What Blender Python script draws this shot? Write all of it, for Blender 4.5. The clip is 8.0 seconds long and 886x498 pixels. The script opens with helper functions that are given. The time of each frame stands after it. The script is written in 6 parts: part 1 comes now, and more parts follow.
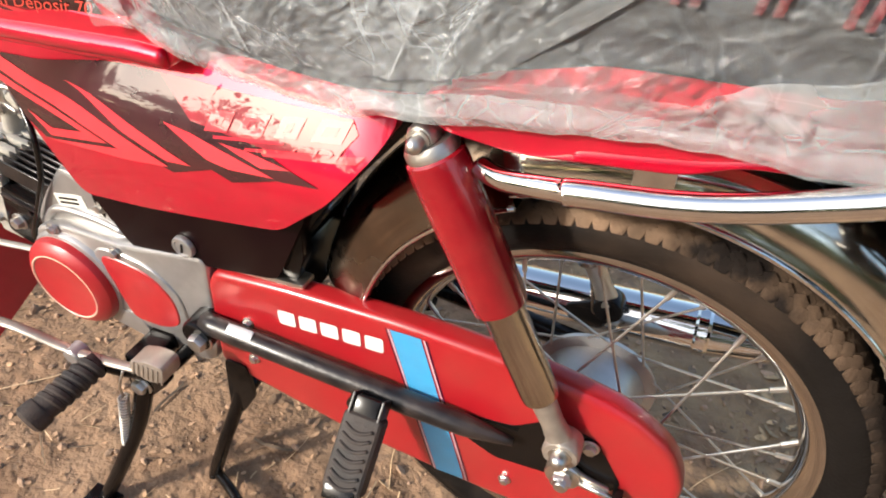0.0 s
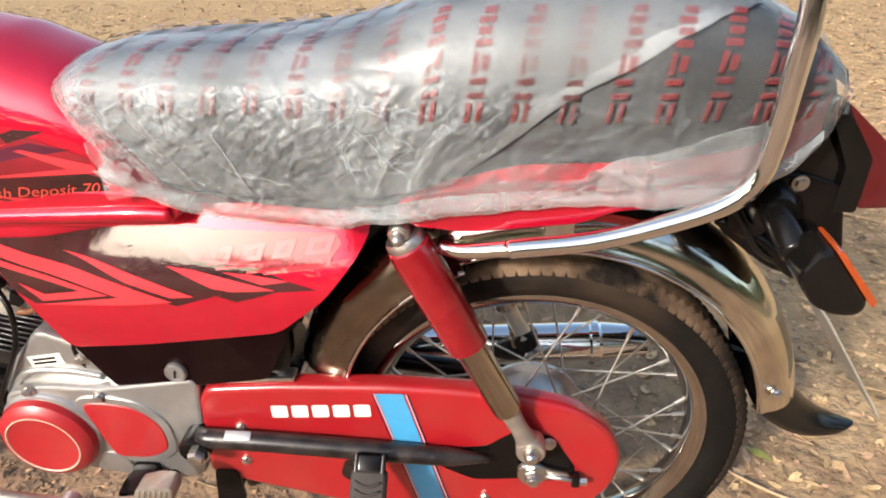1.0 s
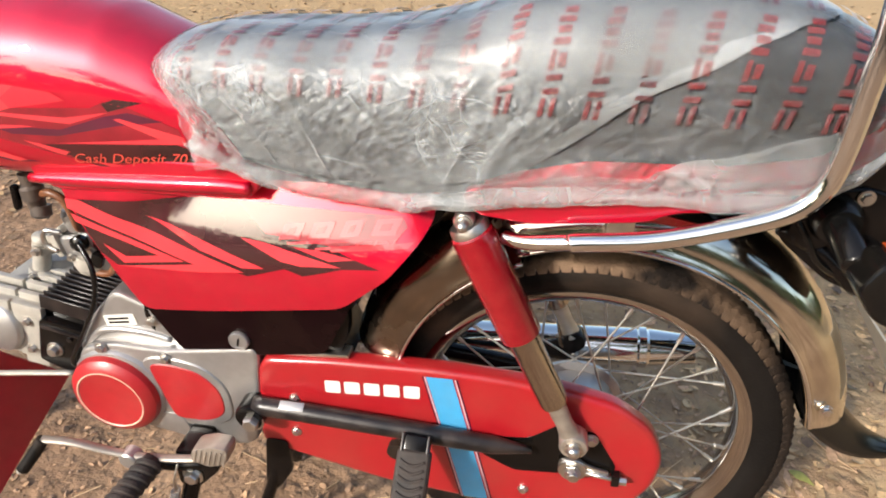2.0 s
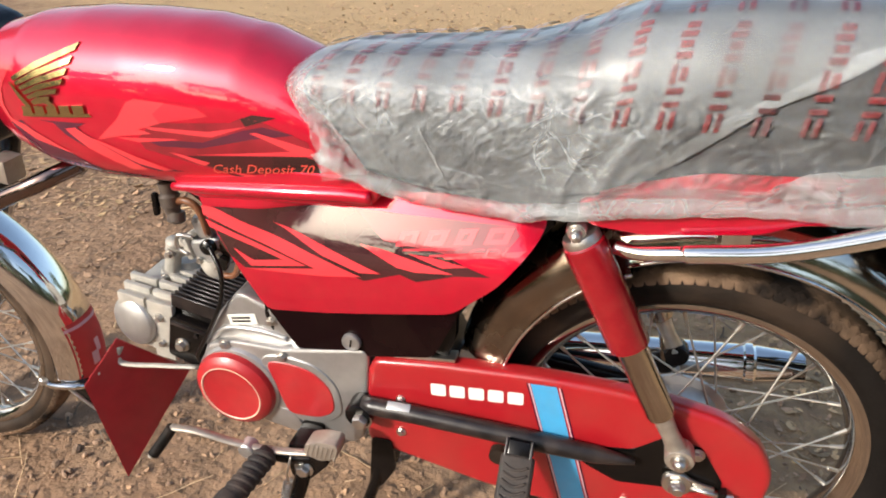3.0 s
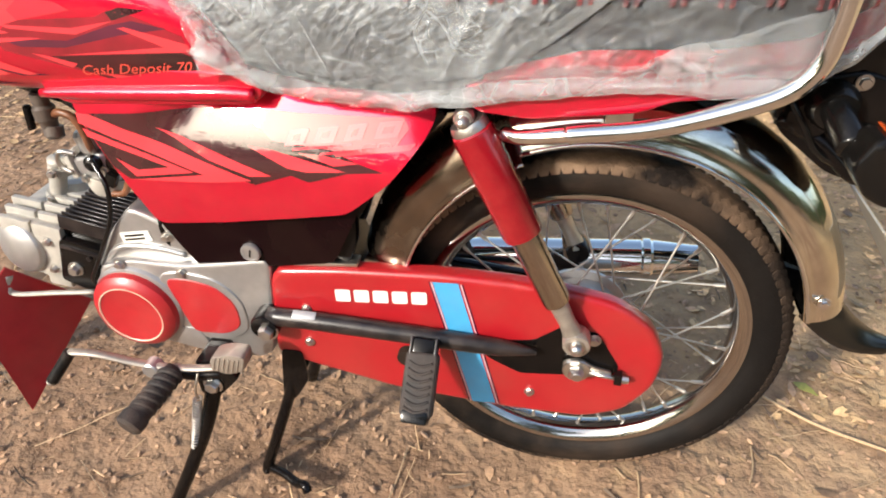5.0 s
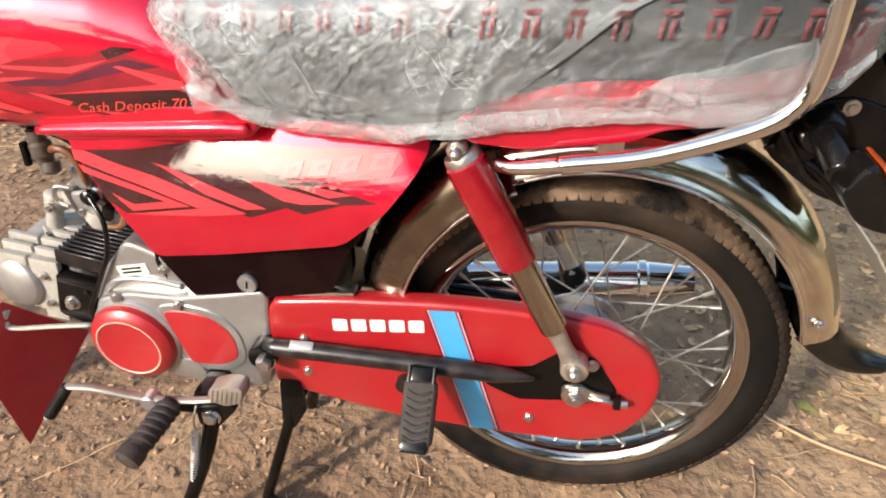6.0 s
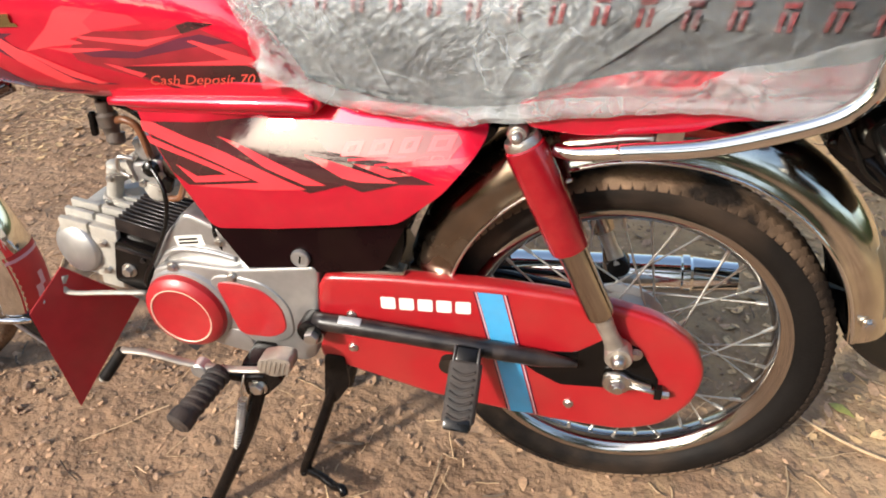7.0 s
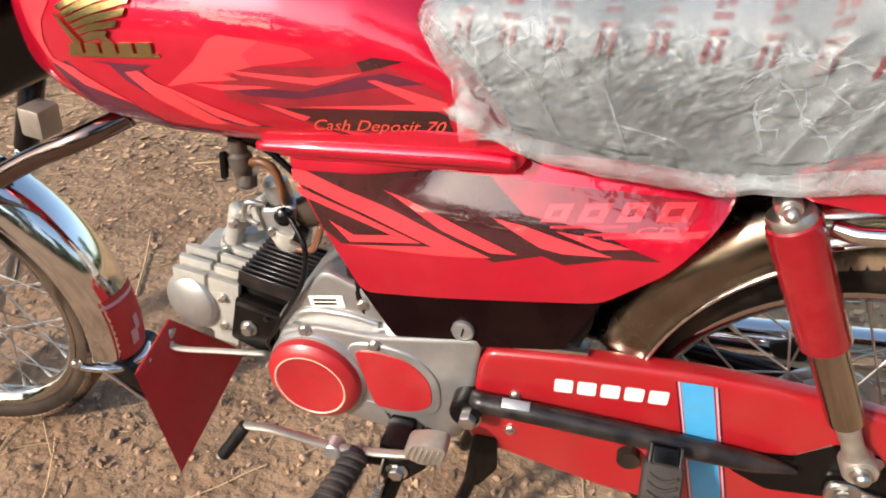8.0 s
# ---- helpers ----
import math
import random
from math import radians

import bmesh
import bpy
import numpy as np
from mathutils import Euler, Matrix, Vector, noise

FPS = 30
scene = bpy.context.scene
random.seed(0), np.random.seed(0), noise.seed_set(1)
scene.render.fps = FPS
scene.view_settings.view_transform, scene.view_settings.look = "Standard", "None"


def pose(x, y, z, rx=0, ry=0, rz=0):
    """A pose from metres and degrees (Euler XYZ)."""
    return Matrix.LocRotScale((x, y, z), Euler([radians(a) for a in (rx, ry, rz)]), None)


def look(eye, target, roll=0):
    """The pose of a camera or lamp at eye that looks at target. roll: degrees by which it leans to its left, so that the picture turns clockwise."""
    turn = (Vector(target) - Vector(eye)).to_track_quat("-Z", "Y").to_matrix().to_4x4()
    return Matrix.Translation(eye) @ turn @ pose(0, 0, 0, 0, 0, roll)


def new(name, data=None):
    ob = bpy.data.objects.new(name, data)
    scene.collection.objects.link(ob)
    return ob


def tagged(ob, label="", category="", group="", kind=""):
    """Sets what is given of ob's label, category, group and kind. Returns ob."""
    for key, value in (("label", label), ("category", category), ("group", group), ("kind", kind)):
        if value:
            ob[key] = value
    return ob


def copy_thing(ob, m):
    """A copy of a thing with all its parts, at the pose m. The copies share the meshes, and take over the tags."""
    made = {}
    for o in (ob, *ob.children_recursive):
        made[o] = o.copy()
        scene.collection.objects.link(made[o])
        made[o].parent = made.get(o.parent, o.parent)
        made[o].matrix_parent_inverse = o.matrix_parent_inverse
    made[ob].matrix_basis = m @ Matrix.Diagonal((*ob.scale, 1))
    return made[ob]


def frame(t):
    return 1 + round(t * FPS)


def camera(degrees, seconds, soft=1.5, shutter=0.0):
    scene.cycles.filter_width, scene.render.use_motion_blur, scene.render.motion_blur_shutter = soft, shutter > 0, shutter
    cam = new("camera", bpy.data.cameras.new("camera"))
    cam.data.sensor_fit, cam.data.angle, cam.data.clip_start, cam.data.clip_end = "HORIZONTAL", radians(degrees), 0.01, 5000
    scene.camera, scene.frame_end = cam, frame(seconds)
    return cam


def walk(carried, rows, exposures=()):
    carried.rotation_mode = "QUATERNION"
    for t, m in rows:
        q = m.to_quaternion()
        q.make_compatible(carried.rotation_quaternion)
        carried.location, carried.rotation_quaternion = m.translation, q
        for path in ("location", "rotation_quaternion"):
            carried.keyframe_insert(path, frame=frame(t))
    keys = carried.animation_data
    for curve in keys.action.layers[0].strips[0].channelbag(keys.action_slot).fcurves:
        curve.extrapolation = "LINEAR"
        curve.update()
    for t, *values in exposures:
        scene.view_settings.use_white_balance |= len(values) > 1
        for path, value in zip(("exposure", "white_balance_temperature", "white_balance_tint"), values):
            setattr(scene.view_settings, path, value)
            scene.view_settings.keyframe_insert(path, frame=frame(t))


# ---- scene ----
cam = camera(67.8, 8.0, soft=1.9, shutter=0.0)
PATH = [
    (0, (0.023, -0.484, 0.909), (-0.561, 0.939, -0.369), 1.1),
    (0.5, (-0.026, -0.6, 0.983), (-0.254, 1.061, -0.108), -0.5),
    (1, (-0.053, -0.671, 1.0), (-0.213, 1.026, -0.048), -1.7),
    (1.5, (-0.05, -0.658, 1.007), (-0.128, 1.055, -0.022), 0.4),
    (2, (-0.071, -0.706, 0.997), (-0.356, 0.985, -0.033), 0.3),
    (2.2, (-0.082, -0.723, 0.997), (-0.455, 0.954, -0.026), -0.6),
    (3.3, (-0.113, -0.74, 1.009), (-0.639, 0.917, 0.02), -2.4),
    (3.5, (-0.119, -0.738, 1.004), (-0.651, 0.914, 0.01), -2.2),
    (4, (-0.119, -0.757, 0.994), (-0.671, 0.872, -0.026), -2.2),
    (4.5, (-0.101, -0.772, 0.97), (-0.613, 0.817, -0.13), -2.1),
    (5, (-0.05, -0.752, 0.954), (-0.367, 0.86, -0.188), -1.8),
    (5.2, (-0.032, -0.743, 0.955), (-0.294, 0.877, -0.189), -1.9),
    (6.3, (-0.055, -0.75, 0.97), (-0.404, 0.89, -0.12), -2.8),
    (6.5, (-0.059, -0.757, 0.966), (-0.425, 0.871, -0.137), -2.6),
    (7, (-0.08, -0.774, 0.966), (-0.46, 0.843, -0.148), -1.5),
    (7.5, (-0.17, -0.739, 0.962), (-0.625, 0.857, -0.154), -0.0),
    (8, (-0.308, -0.659, 0.961), (-0.754, 0.943, -0.15), -1.2),
]
walk(cam, [(t, look(eye, target, roll)) for t, eye, target, roll in PATH], exposures=[(0.0, 1.00), (0.5, 0.95), (2.0, 0.88), (3.5, 0.75), (4.5, 0.89), (5.0, 1.01), (6.5, 0.93), (7.5, 0.89), (8.0, 0.85)])

# ---- light ----
SUN_EL, SUN_FROM = 30.0, Vector((-0.602, -0.799, 0.0))
world = bpy.data.worlds.new("world")
scene.world = world
world.use_nodes = True
wn = world.node_tree.nodes
sky = wn.new("ShaderNodeTexSky")
sky.sky_type, sky.sun_disc = "NISHITA", False
sky.sun_elevation, sky.sun_rotation = radians(SUN_EL), math.atan2(SUN_FROM.x, SUN_FROM.y)
sky.dust_density, sky.air_density = 2.6, 1.2
world.node_tree.links.new(sky.outputs[0], wn["Background"].inputs[0])
wn["Background"].inputs[1].default_value = 0.15
sun = new("sun", bpy.data.lights.new("sun", "SUN"))
sun.data.energy, sun.data.angle, sun.data.color = 2.7, radians(4.0), (1.0, 0.95, 0.87)
d = SUN_FROM.normalized()
sun.matrix_world = look((d.x * 9, d.y * 9, 9 * math.tan(radians(SUN_EL))), (0, 0, 0))

# ---- materials ----
def material(name, color, rough=0.5, metal=0.0, coat=0.0, spread=0.0, scale=30.0, bump=0.0, bump_scale=120.0, dirt=None, dirt_amount=0.0, dirt_scale=9.0, island=0.0, coat_rough=0.05, coat_ior=1.5, spec=0.5):
    """A principled surface with fine grain, soft stains, and bump at real size."""
    m = bpy.data.materials.new(name)
    m.use_nodes = True
    n, l = m.node_tree.nodes, m.node_tree.links
    b = n["Principled BSDF"]
    b.inputs["Roughness"].default_value, b.inputs["Metallic"].default_value = rough, metal
    b.inputs["Coat IOR"].default_value, b.inputs["Specular IOR Level"].default_value = coat_ior, spec
    b.inputs["Coat Weight"].default_value, b.inputs["Coat Roughness"].default_value = coat, coat_rough
    pos = n.new("ShaderNodeNewGeometry")
    grain = n.new("ShaderNodeTexNoise")
    grain.inputs["Scale"].default_value, grain.inputs["Detail"].default_value = scale, 6.0
    l.new(pos.outputs["Position"], grain.inputs["Vector"])
    ramp = n.new("ShaderNodeMapRange")
    ramp.inputs[1].default_value, ramp.inputs[2].default_value = 0.3, 0.7
    ramp.inputs[3].default_value, ramp.inputs[4].default_value = 1.0 - spread, 1.0 + spread
    l.new(grain.outputs["Fac"], ramp.inputs[0])
    mul = n.new("ShaderNodeMix")
    mul.data_type, mul.blend_type = "RGBA", "MULTIPLY"
    mul.inputs[0].default_value = 1.0
    mul.inputs[6].default_value = (*color, 1)
    l.new(ramp.outputs[0], mul.inputs[7])
    out = mul.outputs[2]
    if island:
        vary = n.new("ShaderNodeMapRange")
        vary.inputs[3].default_value, vary.inputs[4].default_value = 1.0 - island, 1.0 + island
        l.new(pos.outputs["Random Per Island"], vary.inputs[0])
        mi = n.new("ShaderNodeMix")
        mi.data_type, mi.blend_type = "RGBA", "MULTIPLY"
        mi.inputs[0].default_value = 1.0
        l.new(out, mi.inputs[6]), l.new(vary.outputs[0], mi.inputs[7])
        out = mi.outputs[2]
    if dirt:
        spots = n.new("ShaderNodeTexNoise")
        spots.inputs["Scale"].default_value, spots.inputs["Detail"].default_value = dirt_scale, 8.0
        l.new(pos.outputs["Position"], spots.inputs["Vector"])
        cut = n.new("ShaderNodeMapRange")
        cut.inputs[1].default_value, cut.inputs[2].default_value = 0.42, 0.68
        cut.inputs[3].default_value, cut.inputs[4].default_value = 0.0, dirt_amount
        l.new(spots.outputs["Fac"], cut.inputs[0])
        mix = n.new("ShaderNodeMix")
        mix.data_type = "RGBA"
        l.new(cut.outputs[0], mix.inputs[0]), l.new(out, mix.inputs[6])
        mix.inputs[7].default_value = (*dirt, 1)
        out = mix.outputs[2]
        rr = n.new("ShaderNodeMapRange")
        rr.inputs[2].default_value = max(dirt_amount, 0.01)
        rr.inputs[3].default_value, rr.inputs[4].default_value = rough, min(1.0, rough + 0.45 * dirt_amount)
        l.new(cut.outputs[0], rr.inputs[0]), l.new(rr.outputs[0], b.inputs["Roughness"])
    l.new(out, b.inputs["Base Color"])
    if bump:
        fine = n.new("ShaderNodeTexNoise")
        fine.inputs["Scale"].default_value, fine.inputs["Detail"].default_value = bump_scale, 5.0
        l.new(pos.outputs["Position"], fine.inputs["Vector"])
        bp = n.new("ShaderNodeBump")
        bp.inputs["Strength"].default_value, bp.inputs["Distance"].default_value = bump, 0.004
        l.new(fine.outputs["Fac"], bp.inputs["Height"]), l.new(bp.outputs[0], b.inputs["Normal"])
    return m


DUST = (0.30, 0.20, 0.12)
RED = material("candy_red_paint", (0.64, 0.002, 0.030), 0.40, 0.55, 1.0, 0.05, 40, dirt=DUST, dirt_amount=0.02, dirt_scale=30, coat_ior=1.72, coat_rough=0.012, spec=0.2)
SHOCK_RED = material("crimson_enamel", (0.25, 0.003, 0.009), 0.22, 0.0, 0.8, 0.12, 30, dirt=DUST, dirt_amount=0.04, dirt_scale=30)
CASE_RED = material("chain_case_red", (0.34, 0.009, 0.014), 0.30, 0.0, 0.5, 0.05, 25, 0.03, 300, DUST, 0.06, 14, coat_rough=0.15)
ENGINE_RED = material("satin_red_paint", (0.38, 0.013, 0.018), 0.38, 0.0, 0.25, 0.06, 60, 0.05, 400, DUST, 0.06, 20, coat_rough=0.25)
FLAP_RED = material("dull_red_plastic", (0.46, 0.020, 0.028), 0.45, 0.0, 0.0, 0.08, 40, 0.05, 500, DUST, 0.10, 12)
BLACK = material("black_paint", (0.004, 0.0034, 0.0034), 0.2, 0.0, 0.0, 0.15, 30, 0.0, 100, DUST, 0.012, 18, spec=0.22)
SCUFFED = material("scuffed_black_paint", (0.008, 0.0066, 0.0072), 0.28, 0.0, 0.0, 0.25, 40, 0.08, 200, (0.11, 0.078, 0.064), 0.22, 34, spec=0.45)
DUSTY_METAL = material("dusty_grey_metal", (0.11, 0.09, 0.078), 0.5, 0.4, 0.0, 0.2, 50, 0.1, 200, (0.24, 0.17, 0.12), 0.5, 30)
MAROON = material("dark_maroon_plastic", (0.006, 0.0012, 0.002), 0.25, 0.0, 0.0, 0.1, 30, 0.0, 100, DUST, 0.015, 14, spec=0.12)
BLACK_PLASTIC = material("black_plastic", (0.004, 0.004, 0.004), 0.2, 0.0, 0.0, 0.15, 60, 0.03, 500, DUST, 0.012, 18, spec=0.35)
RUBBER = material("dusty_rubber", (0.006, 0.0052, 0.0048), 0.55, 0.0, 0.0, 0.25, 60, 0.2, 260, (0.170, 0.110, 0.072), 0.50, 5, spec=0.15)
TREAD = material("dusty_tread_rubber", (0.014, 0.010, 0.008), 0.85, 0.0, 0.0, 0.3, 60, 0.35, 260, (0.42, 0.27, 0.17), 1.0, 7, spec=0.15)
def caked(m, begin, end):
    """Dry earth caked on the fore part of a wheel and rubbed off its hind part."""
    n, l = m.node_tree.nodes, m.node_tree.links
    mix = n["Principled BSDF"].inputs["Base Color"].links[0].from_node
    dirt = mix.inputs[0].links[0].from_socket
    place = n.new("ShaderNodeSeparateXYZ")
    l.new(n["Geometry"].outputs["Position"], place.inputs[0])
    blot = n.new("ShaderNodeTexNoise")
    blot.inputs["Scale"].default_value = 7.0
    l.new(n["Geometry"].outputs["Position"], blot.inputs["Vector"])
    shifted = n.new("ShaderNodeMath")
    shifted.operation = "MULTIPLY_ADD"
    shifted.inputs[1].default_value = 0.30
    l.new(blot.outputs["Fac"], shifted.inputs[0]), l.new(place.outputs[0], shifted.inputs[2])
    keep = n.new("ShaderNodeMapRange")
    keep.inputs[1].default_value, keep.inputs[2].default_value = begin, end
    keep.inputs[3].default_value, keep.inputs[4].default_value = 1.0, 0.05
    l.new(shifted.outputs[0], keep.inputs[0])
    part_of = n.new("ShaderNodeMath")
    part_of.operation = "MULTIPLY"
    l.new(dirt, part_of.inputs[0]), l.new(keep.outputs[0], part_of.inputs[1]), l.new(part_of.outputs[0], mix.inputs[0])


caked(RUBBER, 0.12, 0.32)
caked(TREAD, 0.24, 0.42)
PEG_RUBBER = material("footrest_rubber", (0.030, 0.026, 0.024), 0.6, 0.0, 0.0, 0.2, 60, 0.2, 300, (0.16, 0.10, 0.07), 0.3, 22, spec=0.3)
CHROME = material("chrome", (0.80, 0.79, 0.77), 0.06, 1.0, 0.0, 0.02, 20, 0.02, 22, (0.40, 0.31, 0.22), 0.08, 12)
WORN_METAL = material("worn_grey_metal", (0.42, 0.37, 0.315), 0.42, 0.7, 0.0, 0.15, 50, 0.08, 200, (0.28, 0.21, 0.15), 0.4, 24)
# base colour darkened to carry dark reflections; the brown blotches are mud
SHADED_MUDDY_CHROME = material("shaded_muddy_chrome", (0.25, 0.195, 0.15), 0.14, 1.0, 0.0, 0.15, 30, 0.04, 40, (0.10, 0.070, 0.046), 0.6, 14)
CHROME_DULL = material("dull_chrome", (0.46, 0.41, 0.35), 0.13, 1.0, 0.0, 0.06, 40, 0.03, 90, (0.30, 0.22, 0.15), 0.35, 10)
CHROME_DARK = material("dark_chrome", (0.20, 0.15, 0.14), 0.12, 1.0, 0.0, 0.08, 40, 0.02, 90, (0.2, 0.14, 0.1), 0.2, 14)
# chrome with a lowered colour, standing in for the dark reflections on the rims
RIM_CHROME = material("rim_chrome", (0.50, 0.48, 0.45), 0.07, 1.0, 0.0, 0.06, 30, 0.03, 40, (0.30, 0.22, 0.15), 0.2, 14)
STEEL = material("zinc_steel", (0.62, 0.60, 0.56), 0.32, 1.0, 0.0, 0.12, 60, 0.05, 300, (0.35, 0.27, 0.2), 0.25, 25)
ALLOY = material("cast_aluminium", (0.46, 0.455, 0.45), 0.36, 0.8, 0.0, 0.07, 60, 0.10, 700, (0.36, 0.29, 0.22), 0.22, 16)
ALLOY_ROUGH = material("sandcast_aluminium", (0.47, 0.445, 0.395), 0.55, 0.35, 0.0, 0.10, 60, 0.25, 900, (0.38, 0.30, 0.22), 0.25, 20)
WINE_DECAL = material("wine_red_decal", (0.26, 0.003, 0.014), 0.5, 0.0, 1.0, 0.3, 18, coat_ior=1.82, coat_rough=0.015, spec=0.2)
FENDER_CHROME = material("dusty_chrome", (0.78, 0.74, 0.64), 0.07, 1.0, 0.0, 0.10, 30, 0.04, 40, (0.30, 0.22, 0.14), 0.30, 20)
HOSE_BROWN = material("brown_rubber_hose", (0.17, 0.065, 0.028), 0.4, 0.0, 0.0, 0.15, 60, dirt=DUST, dirt_amount=0.1)
GOLD = material("gold_plating", (0.56, 0.42, 0.20), 0.22, 1.0, 0.0, 0.1, 60, 0.04, 200)
VINYL = material("black_vinyl", (0.012, 0.012, 0.013), 0.42, 0.0, 0.0, 0.15, 60, 0.15, 600)
SEAT_RED = material("red_seat_trim", (0.55, 0.008, 0.030), 0.4, 0.0, 0.0, 0.06, 50)
CORAL = material("coral_decal", (0.74, 0.036, 0.050), 0.5, 0.0, 1.0, 0.04, 30, coat_ior=1.82, coat_rough=0.015, spec=0.2)
FADED_CORAL = material("faded_coral_decal", (0.64, 0.016, 0.036), 0.5, 0.0, 1.0, 0.04, 30, coat_ior=1.82, coat_rough=0.015, spec=0.2)
DARK_DECAL = material("dark_red_decal", (0.040, 0.0012, 0.004), 0.5, 0.0, 1.0, 0.45, 14, coat_ior=1.82, coat_rough=0.015, spec=0.2)
PURPLE_DECAL = material("plum_decal", (0.085, 0.003, 0.022), 0.5, 0.0, 1.0, 0.25, 16, coat_ior=1.82, coat_rough=0.015, spec=0.2)
WHITE_DECAL = material("white_decal", (0.80, 0.77, 0.70), 0.35, 0.0, 0.6, 0.04, 40, dirt=DUST, dirt_amount=0.12, dirt_scale=40)
PINK_DECAL = material("pale_pink_decal", (0.62, 0.36, 0.40), 0.28, 0.0, 1.0, 0.05, 40)
BLUE_DECAL = material("blue_decal", (0.055, 0.34, 0.62), 0.32, 0.0, 0.7, 0.05, 40, dirt=DUST, dirt_amount=0.10, dirt_scale=22)
CREAM = material("cream_line_paint", (0.72, 0.45, 0.33), 0.4, 0.0, 0.0, 0.05, 40)
TEXT_ORANGE = material("orange_script_decal", (0.72, 0.075, 0.050), 0.3, 0.0, 0.8, 0.05, 40)
RED_LENS = material("red_lens", (0.075, 0.002, 0.005), 0.12, 0.0, 1.0, 0.06, 40)
AMBER = material("amber_lens", (0.36, 0.055, 0.010), 0.15, 0.0, 1.0, 0.06, 40)
PLATE = material("grey_plate", (0.42, 0.38, 0.32), 0.4, 0.3, 0.0, 0.06, 40)
LEAF = material("dry_leaf", (0.36, 0.218, 0.122), 0.7, 0.0, 0.0, 0.28, 120, 0.2, 300, island=0.6)
LITTER = material("bleached_leaf", (0.47, 0.305, 0.150), 0.65, 0.0, 0.0, 0.22, 120, 0.1, 400, island=0.5)
LEAF_GREEN = material("yellow_green_leaf", (0.24, 0.23, 0.05), 0.55, 0.0, 0.0, 0.2, 120, island=0.3)
STRAW = material("dry_straw", (0.50, 0.34, 0.19), 0.6, 0.0, 0.0, 0.15, 200, island=0.35)
CLOD = material("earth_clod", (0.345, 0.220, 0.140), 0.9, 0.0, 0.0, 0.25, 90, 0.4, 300, island=0.3)
BARK = material("bark", (0.13, 0.09, 0.06), 0.85, 0.0, 0.0, 0.3, 30, 0.6, 60)
FOLIAGE = material("foliage", (0.055, 0.085, 0.022), 0.6, 0.0, 0.0, 0.25, 40, island=0.45)


def film_material(name, milk, seed, tint=(0.84, 0.89, 0.91), crinkle=1.0):
    """Thin plastic film: mostly clear, partly milky, with fine sharp creases that catch the light."""
    m = bpy.data.materials.new(name)
    m.use_nodes = True
    n, l = m.node_tree.nodes, m.node_tree.links
    n.remove(n["Principled BSDF"])
    pos = n.new("ShaderNodeNewGeometry")
    shift = n.new("ShaderNodeMapping")
    shift.inputs["Location"].default_value = (seed, seed * 0.7, 0)
    shift.inputs["Rotation"].default_value = (0.2, 0.7, 0.3)
    shift.inputs["Scale"].default_value = (0.95, 1.0, 1.15)
    l.new(pos.outputs["Position"], shift.inputs[0])
    wander = n.new("ShaderNodeTexNoise")
    wander.inputs["Scale"].default_value = 14.0
    l.new(shift.outputs[0], wander.inputs["Vector"])
    warp = n.new("ShaderNodeVectorMath")
    warp.operation = "MULTIPLY_ADD"
    warp.inputs[1].default_value = (0.022, 0.022, 0.022)
    l.new(wander.outputs["Color"], warp.inputs[0]), l.new(shift.outputs[0], warp.inputs[2])
    # thin straight crease lines, whitened where the film was bent
    creases = []
    for scale, wide in ((15.0, 0.022), (34.0, 0.030)):
        edge = n.new("ShaderNodeTexVoronoi")
        edge.feature = "DISTANCE_TO_EDGE"
        edge.inputs["Scale"].default_value = scale
        l.new(warp.outputs[0], edge.inputs["Vector"])
        ridge = n.new("ShaderNodeMapRange")
        ridge.inputs[1].default_value, ridge.inputs[2].default_value = 0.0, wide
        ridge.inputs[3].default_value, ridge.inputs[4].default_value = 1.0, 0.0
        l.new(edge.outputs["Distance"], ridge.inputs[0])
        creases.append(ridge.outputs[0])
    bp = n.new("ShaderNodeBump")
    bp.inputs["Strength"].default_value, bp.inputs["Distance"].default_value = 1.0, 0.0048
    # flat facets, and a film stretched smooth over the crown of the seat
    height = None
    for scale, deep in ((14.0, 0.55), (31.0, 0.72), (66.0, 0.52), (140.0, 0.24)):
        cells = n.new("ShaderNodeTexVoronoi")
        cells.distance = "MANHATTAN"
        cells.inputs["Scale"].default_value = scale
        l.new(warp.outputs[0], cells.inputs["Vector"])
        layer = n.new("ShaderNodeMath")
        layer.operation = "MULTIPLY_ADD"
        layer.inputs[1].default_value = deep
        l.new(cells.outputs["Distance"], layer.inputs[0])
        if height:
            l.new(height, layer.inputs[2])
        height = layer.outputs[0]
    place = n.new("ShaderNodeSeparateXYZ")
    l.new(pos.outputs["Position"], place.inputs[0])
    taut = n.new("ShaderNodeMapRange")
    taut.inputs[1].default_value, taut.inputs[2].default_value = 0.796, 0.832
    taut.inputs[3].default_value, taut.inputs[4].default_value = 1.0 * crinkle, 0.045 * crinkle
    l.new(place.outputs[2], taut.inputs[0])
    flat = n.new("ShaderNodeMath")
    flat.operation = "MULTIPLY"
    l.new(height, flat.inputs[0]), l.new(taut.outputs[0], flat.inputs[1])
    l.new(flat.outputs[0], bp.inputs["Height"])
    cloud = n.new("ShaderNodeTexNoise")
    cloud.inputs["Scale"].default_value, cloud.inputs["Detail"].default_value = 9.0, 4.0
    l.new(shift.outputs[0], cloud.inputs["Vector"])
    milky = n.new("ShaderNodeMapRange")
    milky.inputs[1].default_value, milky.inputs[2].default_value = 0.35, 0.68
    milky.inputs[3].default_value, milky.inputs[4].default_value = milk * 0.45, min(1.0, milk * 1.45)
    l.new(cloud.outputs["Fac"], milky.inputs[0])
    fade = n.new("ShaderNodeMath")
    fade.operation = "MULTIPLY"
    fade.inputs[1].default_value = 0.09
